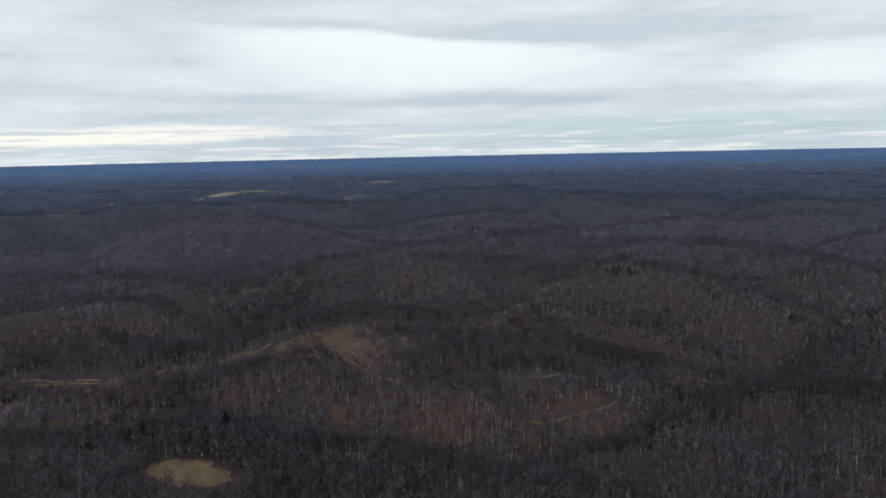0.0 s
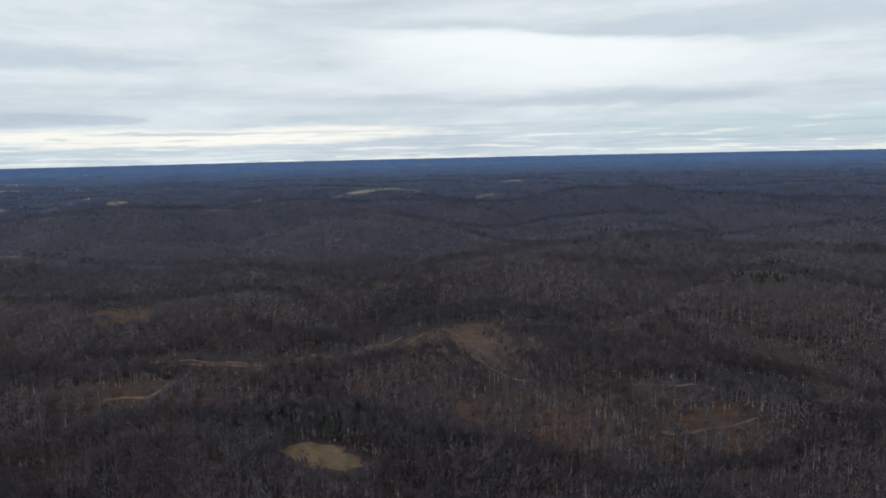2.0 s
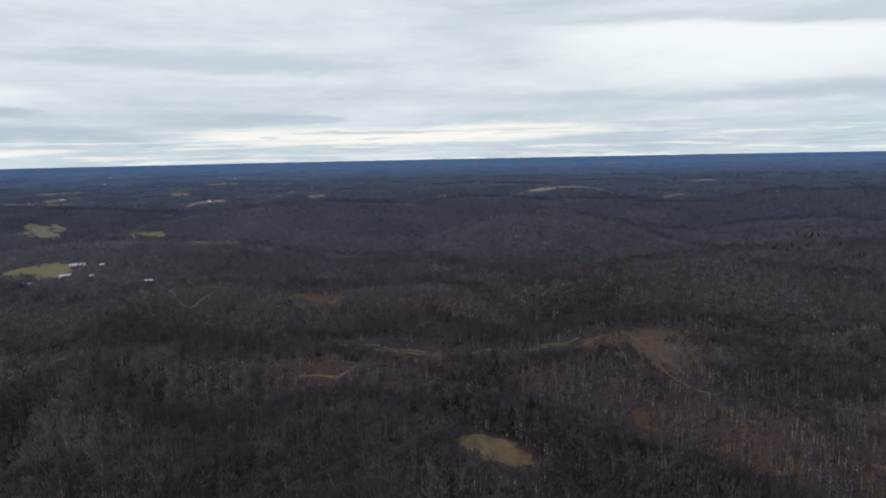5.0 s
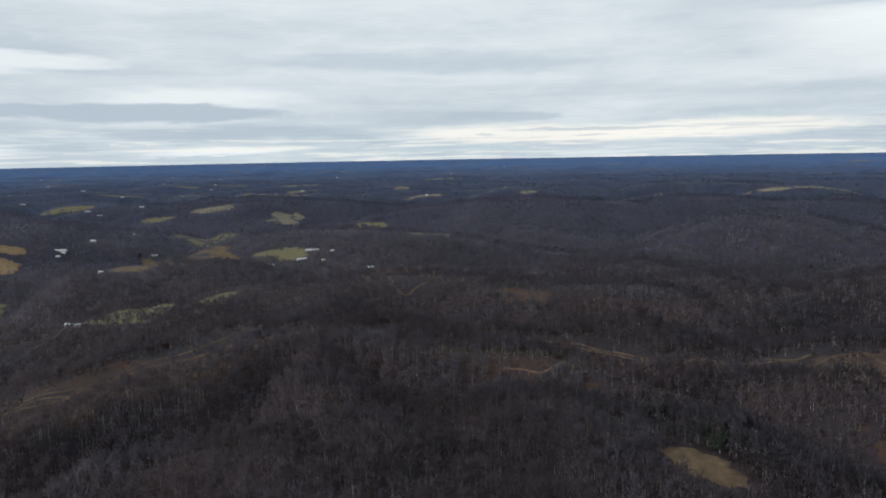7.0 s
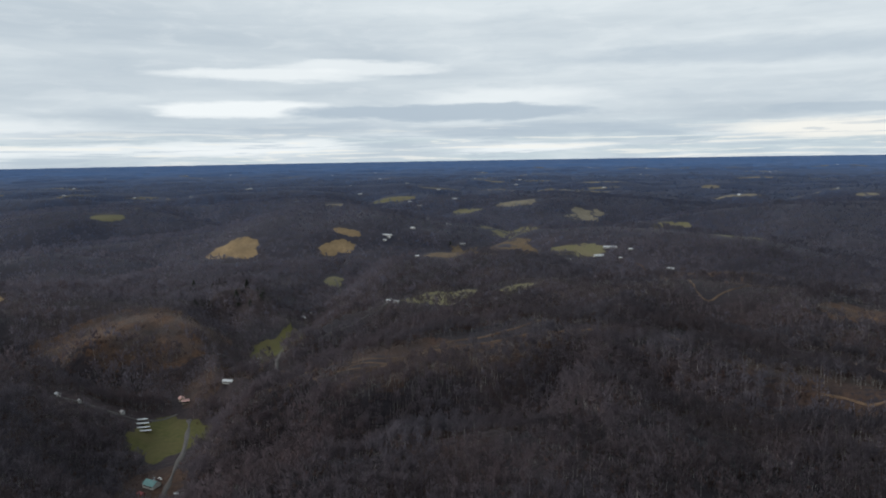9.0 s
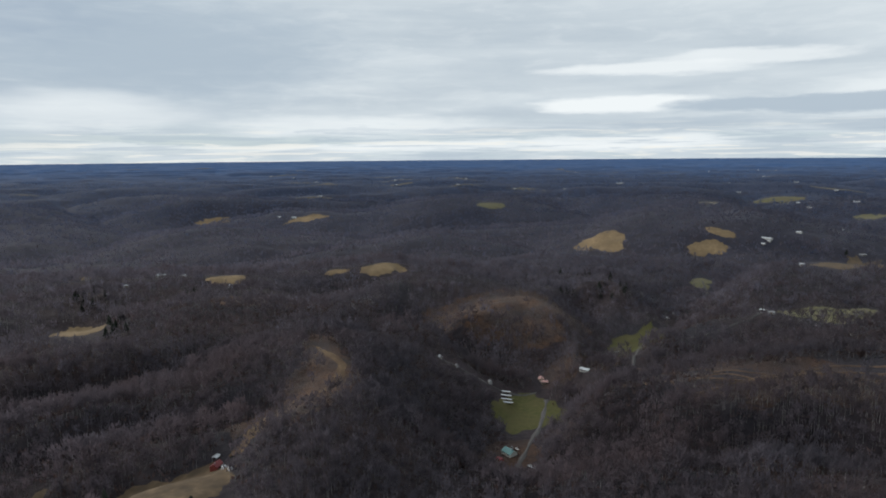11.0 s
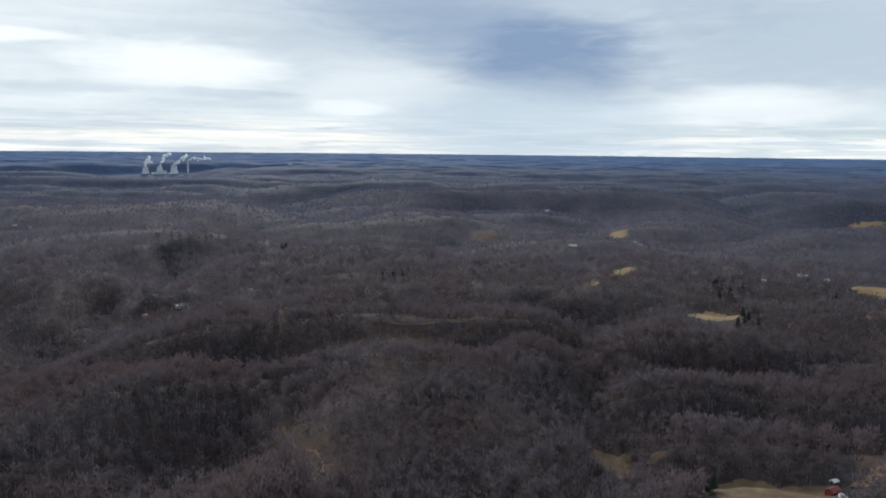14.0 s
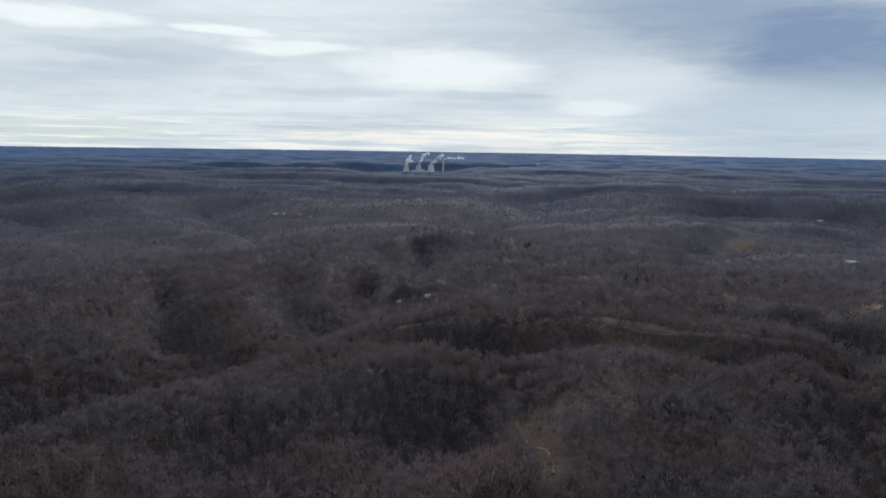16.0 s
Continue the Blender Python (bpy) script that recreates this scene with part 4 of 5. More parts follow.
track("dirt_track", "narrow bare dirt track worn along the wooded ridge", "track", MAT["dirt"], [(394, -402), (382, -409), (363, -415), (346, -429)], half=2.6, front=20)
track("dirt_track", "narrow bare dirt track worn along the wooded ridge", "track", MAT["dirt"], [(-758, -216), (-736, -153), (-696, -87), (-748, -35), (-794, 20), (-802, 75), (-855, 136)], half=1.5, front=26)
track("dirt_track", "narrow bare dirt track worn along the wooded ridge", "track", MAT["dirt"], [(-761, -181), (-668, -126), (-673, -96), (-707, -66), (-749, -25), (-770, 18)], half=1.6)
track("grass_track", "wide tan grass track curving along the ridge", "track", MAT["tan"], [(-351, -385), (-372, -394), (-405, -408), (-446, -413), (-460, -392), (-497, -405), (-528, -424), (-542, -449), (-563, -490)], half=5.8)
track("dirt_track", "narrow bare dirt track worn along the wooded ridge", "track", MAT["dirt"], [(-384, -1018), (-452, -1078), (-494, -1079)], half=1.4)
track("road", "grey gravel road through the valley between bare trees", "road", MAT["gravel"], [(-1398, 400), (-1495, 376), (-1598, 361)], half=1.6)
track("dirt_track", "narrow bare dirt track worn along the wooded ridge", "track", MAT["dirt"], [(-910, -552), (-886, -498), (-868, -442)], half=1.0)
track("dirt_track", "narrow bare dirt track worn along the wooded ridge", "track", MAT["dirt"], [(-953, -505), (-968, -463), (-962, -403)], half=1.0)


# the farthest pastures, with haze in their grass colour
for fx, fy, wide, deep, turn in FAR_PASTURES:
    field("dry-grass pasture on a far wooded hill, haze in its pale colour", MAT["far_hazed_hay"], fx, fy, wide, deep, turn, wob=0.3, seed=int(wide))


def kept(px, py, rng):
    """Which of the trees stand outside clearings, tracks and roads."""
    ok = np.ones(len(px), bool)
    dice = rng.random(len(px))
    for test, share, cx, cy, reach in CLEAR:
        k = np.flatnonzero(np.hypot(px - cx, py - cy) < reach)
        if len(k):
            ins = test(px[k], py[k])
            ok[k[ins & (dice[k] >= share)]] = False
    return ok


# ---- woods ----
def sliver(a, b, w, rng):
    """A thin triangle from a to b."""
    d = b - a
    s = np.cross(d, rng.normal(size=3))
    s *= w / 2 / (np.linalg.norm(s) + 1e-9)
    return [a - s, a + s, b]


def bare_tree(rng, h, limbs, sprays, spray, limb_w, trunk_w, spread, fan=0.4):
    """Corners of triangles and their material: a tapered trunk, rising limbs, and twigs in an uneven crown."""
    tri, mat = [], []
    lean = np.array([rng.normal(0, 0.03), rng.normal(0, 0.03), 1.0])
    top = lean * h * 0.92
    for k in range((3 if limbs > 12 else 2) if trunk_w else 0):
        a = 2 * np.pi * k / 3
        o = np.array([math.cos(a), math.sin(a), 0]) * trunk_w / 2
        o2 = np.array([math.cos(a + 2.1), math.sin(a + 2.1), 0]) * trunk_w / 2
        tri.append([o, o2, top]), mat.append(1)
    for _ in range(limbs):
        s = rng.uniform(0.35, 0.8)
        a = lean * h * s
        th = rng.uniform(0, 2 * np.pi)
        ln = spread * rng.uniform(0.6, 1.15) * (1.15 - 0.5 * s)
        b = a + np.array([math.cos(th) * ln, math.sin(th) * ln, ln * rng.uniform(0.5, 1.3)])
        b[2] = min(b[2], h)
        tri.append(sliver(a, b, limb_w, rng)), mat.append(0)
    for _ in range(sprays):
        v = rng.normal(size=3)
        v *= rng.random() ** 0.4 / np.linalg.norm(v)
        c = lean * h * 0.68 + v * np.array([spread * 0.95, spread * 0.95, h * 0.30])
        up = np.array([v[0] * 0.7, v[1] * 0.7, 0.8 + 0.4 * rng.random()])
        b = c + up / np.linalg.norm(up) * spray * rng.uniform(0.7, 1.4)
        tri.append(sliver(c, b, spray * fan, rng)), mat.append(0)
    return np.array(tri), np.array(mat)


def ground_normal(px, py, e=9.0):
    gx = (ground(px + e, py) - ground(px - e, py)) / (2 * e)
    gy = (ground(px, py + e) - ground(px, py - e)) / (2 * e)
    n = np.stack([-gx, -gy, np.ones_like(gx)], 1)
    return n / np.linalg.norm(n, axis=1)[:, None]


def crown_normals(tri, yaw, slope):
    """The soft normals of a crown for each copy of a tree: outwards from its heart, leaning with the slope it stands on."""
    p = tri.reshape(-1, 3) - np.array([0, 0, 0.55 * tri[..., 2].max()])
    p = p / (np.linalg.norm(p, axis=1)[:, None] + 1e-9)
    c, s = np.cos(yaw)[:, None], np.sin(yaw)[:, None]
    out = np.stack([p[None, :, 0] * c - p[None, :, 1] * s, p[None, :, 0] * s + p[None, :, 1] * c, np.broadcast_to(p[None, :, 2], (len(yaw), len(p)))], -1)
    n = 0.75 * out + 0.95 * slope[:, None, :] + np.array([0, 0, 0.1])
    return (n / np.linalg.norm(n, axis=-1)[..., None]).reshape(-1, 3)


def wood(name, label, d0, d1, area, kinds, mats, seed, azr=(-17, 230), grow=1.0):
    """Trees strewn over the ground between two distances; area is the ground that one tree takes."""
    rng = np.random.default_rng(seed)
    n = int(radians(azr[1] - azr[0]) / 2 * (d1 * d1 - d0 * d0) / area) if grow == 1.0 else int(area)
    a = np.radians(rng.uniform(*azr, n))
    u = rng.random(n)
    D = np.sqrt(d0 * d0 + u * (d1 * d1 - d0 * d0)) if grow == 1.0 else d0 * (d1 / d0) ** u
    px, py = -D * np.sin(a), D * np.cos(a)
    dens = 0.84 + 0.45 * grad_noise(px / 60, py / 60, 21) + 0.25 * grad_noise(px / 22, py / 22, 22)
    ok = kept(px, py, rng) & (rng.random(n) < dens + 0.25)
    px, py, D = px[ok], py[ok], D[ok]
    n = len(px)
    z = ground(px, py) - 0.3
    x, y, z, s = draw_in(px, py, z)
    size = s * rng.uniform(0.7, 1.2, n) * (0.85 + 0.35 * grad_noise(px / 90, py / 90, 23) + 0.1)
    if grow != 1.0:
        size *= (D / d0) ** grow
    yaw = rng.uniform(0, 2 * np.pi, n)
    pick = rng.integers(0, len(kinds), n)
    V, M, Q = [], [], []
    slope = ground_normal(px, py)
    for k, (tri, mat) in enumerate(kinds):
        i = np.flatnonzero(pick == k)
        Q.append(crown_normals(tri, yaw[i], slope[i]))
        c, sn = np.cos(yaw[i])[:, None, None], np.sin(yaw[i])[:, None, None]
        tx, ty, tz = tri[None, ..., 0], tri[None, ..., 1], tri[None, ..., 2]
        q = size[i][:, None, None]
        V.append(np.stack([(tx * c - ty * sn) * q + x[i][:, None, None], (tx * sn + ty * c) * q + y[i][:, None, None],
                           tz * q + z[i][:, None, None]], -1).reshape(-1, 3))
        # farther trees take the haze-tinted twig colours
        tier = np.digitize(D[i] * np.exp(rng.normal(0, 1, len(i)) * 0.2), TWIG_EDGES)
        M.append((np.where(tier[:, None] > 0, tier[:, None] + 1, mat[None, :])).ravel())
    V, M = np.concatenate(V), np.concatenate(M)
    me = mesh_from(name, V, np.arange(len(V)).reshape(-1, 3), mats, M, crown=np.concatenate(Q))
    return tagged(new(name, me), label, "woods", kind="stuff")


# ---- buildings and other things ----
def plain(name, colour, rough=0.7, vary=0.25, size=1.5, metal=0.0):
    low = tuple(c * (1 - vary) for c in colour)
    return material(name, low, colour, size, rough, scale2=size * 6, third=tuple(c * (1 - 1.6 * vary) for c in colour), mix3=0.6, metal=metal)


ROOF = {"red": plain("red_metal_roof", (0.20, 0.045, 0.05), 0.6), "green": plain("green_metal_roof", (0.10, 0.22, 0.22), 0.45),
        "white": plain("white_metal_roof", (0.50, 0.52, 0.54), 0.5, 0.2), "pink": plain("faded_red_roof", (0.55, 0.33, 0.30), 0.6),
        "grey": plain("grey_shingle_roof", (0.30, 0.30, 0.31), 0.85)}
WALL = {"red": plain("red_board_wall", (0.25, 0.06, 0.05)), "green": plain("white_board_wall", (0.62, 0.62, 0.58)), "white": plain("pale_siding", (0.62, 0.61, 0.58)),
        "pink": plain("tan_siding", (0.45, 0.38, 0.30)), "grey": plain("grey_siding", (0.40, 0.40, 0.39))}
SAID = {"red": "red", "green": "green", "white": "white", "pink": "faded pink-red", "grey": "grey"}
DARK = plain("dark_glass", (0.02, 0.022, 0.025), 0.1, 0.1)
TIMBER = plain("weathered_timber", (0.22, 0.17, 0.12), 0.85)
CONCRETE = plain("pale_concrete", (0.50, 0.55, 0.62), 0.85, 0.2, 14.0)
STEEL = plain("dull_steel", (0.45, 0.46, 0.48), 0.4, 0.15, 1.0, 0.6)
RUBBER = plain("black_rubber", (0.02, 0.02, 0.02), 0.8)
PAINT = {"white": plain("white_car_paint", (0.75, 0.75, 0.75), 0.25, 0.05), "silver": plain("silver_car_paint", (0.45, 0.46, 0.48), 0.25, 0.05, 1.0, 0.5)}
STEAM = plain("white_steam", (0.92, 0.93, 0.95), 1.0, 0.05, 30.0)
_n, _l = STEAM.node_tree.nodes, STEAM.node_tree.links
_t, _m = _n.new("ShaderNodeBsdfTranslucent"), _n.new("ShaderNodeMixShader")     # vapour lets the sky's light through
_t.inputs[0].default_value = (0.95, 0.96, 0.98, 1)
_l.new(_n["Principled BSDF"].outputs[0], _m.inputs[1]), _l.new(_t.outputs[0], _m.inputs[2]), _l.new(_m.outputs[0], _n["Material Output"].inputs[0])


def part(name, bm, mat, parent, label=""):
    me = bpy.data.meshes.new(name)
    bmesh.ops.recalc_face_normals(bm, faces=bm.faces)
    bm.to_mesh(me)
    bm.free()
    me.materials.append(mat)
    ob = new(name, me)
    ob.parent = parent
    if label:
        ob["label"] = label
    return ob


def base(name, x, y, yaw, label, category, group="", sink=0.0):
    """An Empty on the ground at a place of the plan; far country is drawn in, and its things with it."""
    z = float(ground(x, y)[0]) - sink
    px, py, pz, s = draw_in(np.array([float(x)]), np.array([float(y)]), np.array([z]))
    ob = new(name)
    ob.matrix_world = pose(px[0], py[0], pz[0], 0, 0, yaw) @ Matrix.Scale(float(s[0]), 4)
    return tagged(ob, label, category, group)


def box(bm, x0, y0, z0, x1, y1, z1):
    v = [bm.verts.new(p) for p in ((x0, y0, z0), (x1, y0, z0), (x1, y1, z0), (x0, y1, z0), (x0, y0, z1), (x1, y0, z1), (x1, y1, z1), (x0, y1, z1))]
    for f in ((3, 2, 1, 0), (4, 5, 6, 7), (0, 1, 5, 4), (1, 2, 6, 5), (2, 3, 7, 6), (3, 0, 4, 7)):
        bm.faces.new([v[i] for i in f])
    return bm


def lathe(bm, profile, n=24, cx=0.0, cy=0.0, close=True):
    rings = []
    for r, z in profile:
        rings.append([bm.verts.new((cx + r * math.cos(2 * math.pi * i / n), cy + r * math.sin(2 * math.pi * i / n), z)) for i in range(n)])
    for a, b in zip(rings[:-1], rings[1:]):
        for i in range(n):
            bm.faces.new((a[i], a[(i + 1) % n], b[(i + 1) % n], b[i]))
    if close:
        bm.faces.new(rings[0][::-1]), bm.faces.new(rings[-1])
    return bm


def roof_slab(bm, w, d, h, rise, side, over=0.5, thick=0.18):
    """One pitch of a gable roof: side is -1 or 1."""
    y1 = side * (d / 2 + over)
    zl = h - over * rise / (d / 2)
    xs = (-w / 2 - over, w / 2 + over)
    lo = [bm.verts.new(p) for p in ((xs[0], 0, h + rise), (xs[1], 0, h + rise), (xs[1], y1, zl), (xs[0], y1, zl))]
    hi = [bm.verts.new(v.co + Vector((0, 0, thick))) for v in lo]
    bm.faces.new(lo), bm.faces.new(hi[::-1])
    for i in range(4):
        bm.faces.new((lo[i], lo[(i + 1) % 4], hi[(i + 1) % 4], hi[i]))
    return bm


def gable_walls(bm, w, d, h, rise):
    a, b = w / 2, d / 2
    v = [bm.verts.new(p) for p in ((-a, -b, -0.6), (a, -b, -0.6), (a, b, -0.6), (-a, b, -0.6), (-a, -b, h), (a, -b, h), (a, b, h), (-a, b, h), (-a, 0, h + rise), (a, 0, h + rise))]
    for f in ((3, 2, 1, 0), (0, 1, 5, 4), (2, 3, 7, 6), (1, 2, 6, 9, 5), (3, 0, 4, 8, 7), (4, 5, 9, 8), (6, 7, 8, 9)):
        bm.faces.new([v[i] for i in f])
    return bm


def yard(x, y, r):
    """No trees on or just before a building."""
    D = math.hypot(x, y)
    cx, cy = x * (1 - 0.9 * r / D), y * (1 - 0.9 * r / D)
    CLEAR.append(((lambda qx, qy: np.hypot(qx - cx, qy - cy) < 1.25 * r), 0.0, cx, cy, 1.5 * r))


def cabin(x, y, w, d, pitch, colour, yaw):
    h, rise = 2.9, pitch * d / 2 * 1.6
    ob = base("house", x, y, yaw, "small single-storey house with a %s gable roof in a clearing" % SAID[colour], "house", "scattered houses")
    part("wall", gable_walls(bmesh.new(), w, d, h, rise), WALL[colour], ob)
    roof = part("roof", roof_slab(bmesh.new(), w, d, h, rise, -1), ROOF[colour], ob, SAID[colour] + " roof")
    part("roof", roof_slab(bmesh.new(), w, d, h, rise, 1), ROOF[colour], ob, SAID[colour] + " roof")
    part("chimney", box(bmesh.new(), w * 0.22, -0.45, h, w * 0.22 + 0.9, 0.45, h + rise + 0.9), ROOF["grey"], roof)
    for s in (-1, 1):
        yy = s * (d / 2 + 0.03)
        part("door", box(bmesh.new(), -0.5, yy - 0.04, 0, 0.5, yy + 0.04, 2.05), TIMBER, ob)
        for k in (-0.33, -0.17, 0.19, 0.35):
            part("window", box(bmesh.new(), k * w - 0.6, yy - 0.04, 0.9, k * w + 0.6, yy + 0.04, 2.1), DARK, ob)
    if w > 13 and math.hypot(x, y) < 1000:
        bm = bmesh.new()
        box(bm, -w * 0.3, -d / 2 - 3.0, 2.35, w * 0.3, -d / 2, 2.5)
        part("porch_roof", bm, ROOF["white"], ob, "white porch roof")
        for k in (-0.28, 0.0, 0.28):
            part("porch_post", box(bmesh.new(), k * w - 0.08, -d / 2 - 2.9, -0.3, k * w + 0.08, -d / 2 - 2.74, 2.35), TIMBER, ob)
    yard(x, y, max(w, d) * 0.75 + 4)
    return ob


def shed(x, y, w, d, colour, yaw):
    h, rise = 2.5, 0.28 * d
    ob = base("shed", x, y, yaw, "small outbuilding with a %s metal roof beside the woods" % SAID[colour], "shed", "outbuildings")
    part("wall", gable_walls(bmesh.new(), w, d, h, rise), WALL["grey" if colour == "white" else colour], ob)
    for s in (-1, 1):
        part("roof", roof_slab(bmesh.new(), w, d, h, rise, s, 0.3, 0.12), ROOF[colour], ob)
    part("door", box(bmesh.new(), -w * 0.2, -d / 2 - 0.07, 0, w * 0.2, -d / 2 - 0.01, 2.2), TIMBER, ob)
    yard(x, y, max(w, d) * 0.7 + 3)
    return ob


def long_shed(x, y, w, yaw):
    ob = base("row_shed", x, y, yaw, "long low open shed with a pale metal roof in the meadow", "shed", "rows of low sheds")
    part("roof", roof_slab(bmesh.new(), w, 3.0, 1.9, 0.5, -1, 0.3, 0.1), ROOF["white"], ob)
    part("roof", roof_slab(bmesh.new(), w, 3.0, 1.9, 0.5, 1, 0.3, 0.1), ROOF["grey"], ob)
    part("back_wall", box(bmesh.new(), -w / 2, 1.35, -0.3, w / 2, 1.45, 1.9), TIMBER, ob)
    for i in range(6):
        px = -w / 2 + 0.1 + i * (w - 0.2) / 5
        part("post", box(bmesh.new(), px - 0.08, -1.45, -0.3, px + 0.08, -1.3, 1.9), TIMBER, ob)
    yard(x, y, w * 0.6)
    return ob


def canopy(x, y, w, d, yaw):
    ob = base("carport", x, y, yaw, "white metal carport canopy on posts beside the red house", "carport")
    for s in (-1, 1):
        part("roof", roof_slab(bmesh.new(), w, d, 2.8, 0.9, s, 0.2, 0.1), ROOF["white"], ob)
    for sx in (-1, 1):
        for sy in (-1, 1):
            part("post", box(bmesh.new(), sx * w * 0.46 - 0.08, sy * d * 0.45 - 0.08, -0.5, sx * w * 0.46 + 0.08, sy * d * 0.45 + 0.08, 2.9), STEEL, ob)
    yard(x, y, 9)
    return ob


def storage_tank(x, y):
    ob = base("storage_tank", x, y, 15, "round white storage tank with a domed lid on the grass", "tank", "tanks by the house", 0.1)
    part("body", lathe(bmesh.new(), [(1.75, 0), (1.8, 0.2), (1.8, 2.0), (1.72, 2.15)]), PAINT["white"], ob)
    part("lid", lathe(bmesh.new(), [(1.74, 2.15), (1.5, 2.45), (0.9, 2.7), (0.3, 2.8)]), ROOF["white"], ob)
    part("hatch", lathe(bmesh.new(), [(0.3, 2.78), (0.32, 2.95)], 12), STEEL, ob)
    yard(x, y, 5)
    return ob


def parked_car(x, y, yaw, colour):
    ob = base("car", x, y, yaw, "%s car parked on the grass near the valley houses" % colour, "car", "parked cars")
    bm = box(bmesh.new(), -2.2, -0.9, 0.35, 2.2, 0.9, 0.95)
    bmesh.ops.bevel(bm, geom=bm.edges[:], offset=0.15, segments=2, affect="EDGES")
    part("body", bm, PAINT[colour], ob)
    bm = box(bmesh.new(), -1.3, -0.8, 0.9, 1.1, 0.8, 1.5)
    for v in bm.verts:
        if v.co.z > 1.2:
            v.co.x, v.co.y = v.co.x * 0.75, v.co.y * 0.85
    part("cabin", bm, DARK, ob)
    part("roof", box(bmesh.new(), -0.95, -0.66, 1.502, 0.8, 0.66, 1.55), PAINT[colour], ob)
    for sx in (-1.35, 1.35):
        for sy in (-0.8, 0.8):
            bm = lathe(bmesh.new(), [(0.33, -0.1), (0.33, 0.1)], 14)
            bm.transform(Matrix.Translation((sx, sy, 0.33)) @ Matrix.Rotation(radians(90), 4, "X"))
            part("wheel", bm, RUBBER, ob)
    yard(x, y, 6)
    return ob


def trailer(x, y, w, yaw):
    ob = base("flatbed_trailer", x, y, yaw, "long pale flatbed trailer with side rails beside the road", "trailer")
    part("bed", box(bmesh.new(), -w / 2, -1.2, 0.8, w / 2, 1.2, 1.0), STEEL, ob)
    for i in range(5):
        px = -w / 2 + 0.1 + i * (w - 0.2) / 4
        for sy in (-1.15, 1.15):
            part("stake", box(bmesh.new(), px - 0.07, sy - 0.06, 1.0, px + 0.07, sy + 0.06, 2.1), ROOF["white"], ob)
    for sy in (-1.15, 1.15):
        part("rail", box(bmesh.new(), -w / 2, sy - 0.06, 2.1, w / 2, sy + 0.06, 2.3), ROOF["white"], ob)
    for sx in (-0.8, 0.3):
        for sy in (-1.0, 1.0):
            bm = lathe(bmesh.new(), [(0.42, -0.13), (0.42, 0.13)], 14)
            bm.transform(Matrix.Translation((sx, sy, 0.42)) @ Matrix.Rotation(radians(90), 4, "X"))
            part("wheel", bm, RUBBER, ob)
    yard(x, y, 8)
    return ob


# ---- evergreens ----
def tri_mesh(bm, tris):
    for t in tris:
        bm.faces.new([bm.verts.new(p) for p in t])
    return bm


def pine_model(h, rad, seed, full=0.12, taper=0.75):
    """Trunk and drooping whorls of needled boughs, uneven and gapped."""
    rng = np.random.default_rng(seed)
    ob = new("evergreen_tree")
    part("trunk", lathe(bmesh.new(), [(0.028 * h, -0.5), (0.018 * h, h * 0.5), (0.004 * h, h * 0.97)], 6), MAT["bark"], ob)
    tris = []
    z = full * h
    while z < h * 0.99:
        f = 1 - (z / h - full) / (1 - full)
        r = rad * (0.12 + 0.88 * f ** taper)
        n = int(6 + 7 * f)
        for k in range(n):
            a = 2 * np.pi * (k + rng.random()) / n
            q = r * rng.uniform(0.65, 1.15)
            d = np.array([math.cos(a), math.sin(a), 0.0])
            s = np.array([-d[1], d[0], 0.0]) * q * 0.42
            tip = d * q + np.array([0, 0, z - 0.22 * q + rng.normal(0, 0.1)])
            root = np.array([0, 0, z + 0.25 * q])
            mid = d * q * 0.55 + np.array([0, 0, z + 0.02 * q])
            tris += [(root, mid - s, mid + s), (mid - s, tip, mid + s), (root, mid + s - [0, 0, 0.25 * q], tip), (mid - s - [0, 0, 0.3 * q], root, tip)]
        z += h * 0.055 * (0.6 + f * 0.6)
    part("crown", tri_mesh(bmesh.new(), tris), MAT["pine"], ob)
    return tagged(ob, "dark green pine standing among bare hardwoods", "tree", "pines")


PINES = [pine_model(15, 3.6, 1, 0.3), pine_model(17, 4.2, 2, 0.35), pine_model(13, 3.8, 3, 0.2)]
ROUND = pine_model(8.5, 2.6, 4, 0.03, 0.4)
tagged(ROUND, "lone dark evergreen tree on the pale grass clearing", "tree", "pines")
USED = set()


def stand(model, x, y, yaw, size=1.0):
    z = float(ground(x, y)[0]) - 0.2
    px, py, pz, s = draw_in(np.array([float(x)]), np.array([float(y)]), np.array([z]))
    m = pose(px[0], py[0], pz[0], 0, 0, yaw)
    ob = model if model not in USED else copy_thing(model, m)
    USED.add(model)
    ob.matrix_basis = m @ Matrix.Scale(float(s[0]) * size, 4)
    return ob


def evergreen(x, y, h):
    stand(ROUND, x, y, 10, h / 8.5)
    yard(x, y, 4)


GROVE = np.random.default_rng(77)


def pine_grove(x, y, n, r, size=1.0, room=False):
    if room:
        yard(x, y, r * 0.75)
    for _ in range(n):
        a, q = GROVE.uniform(0, 6.283), r * math.sqrt(GROVE.random())
        stand(PINES[GROVE.integers(0, 3)], x + q * math.cos(a), y + q * math.sin(a), GROVE.uniform(0, 360), size * GROVE.uniform(0.75, 1.2))


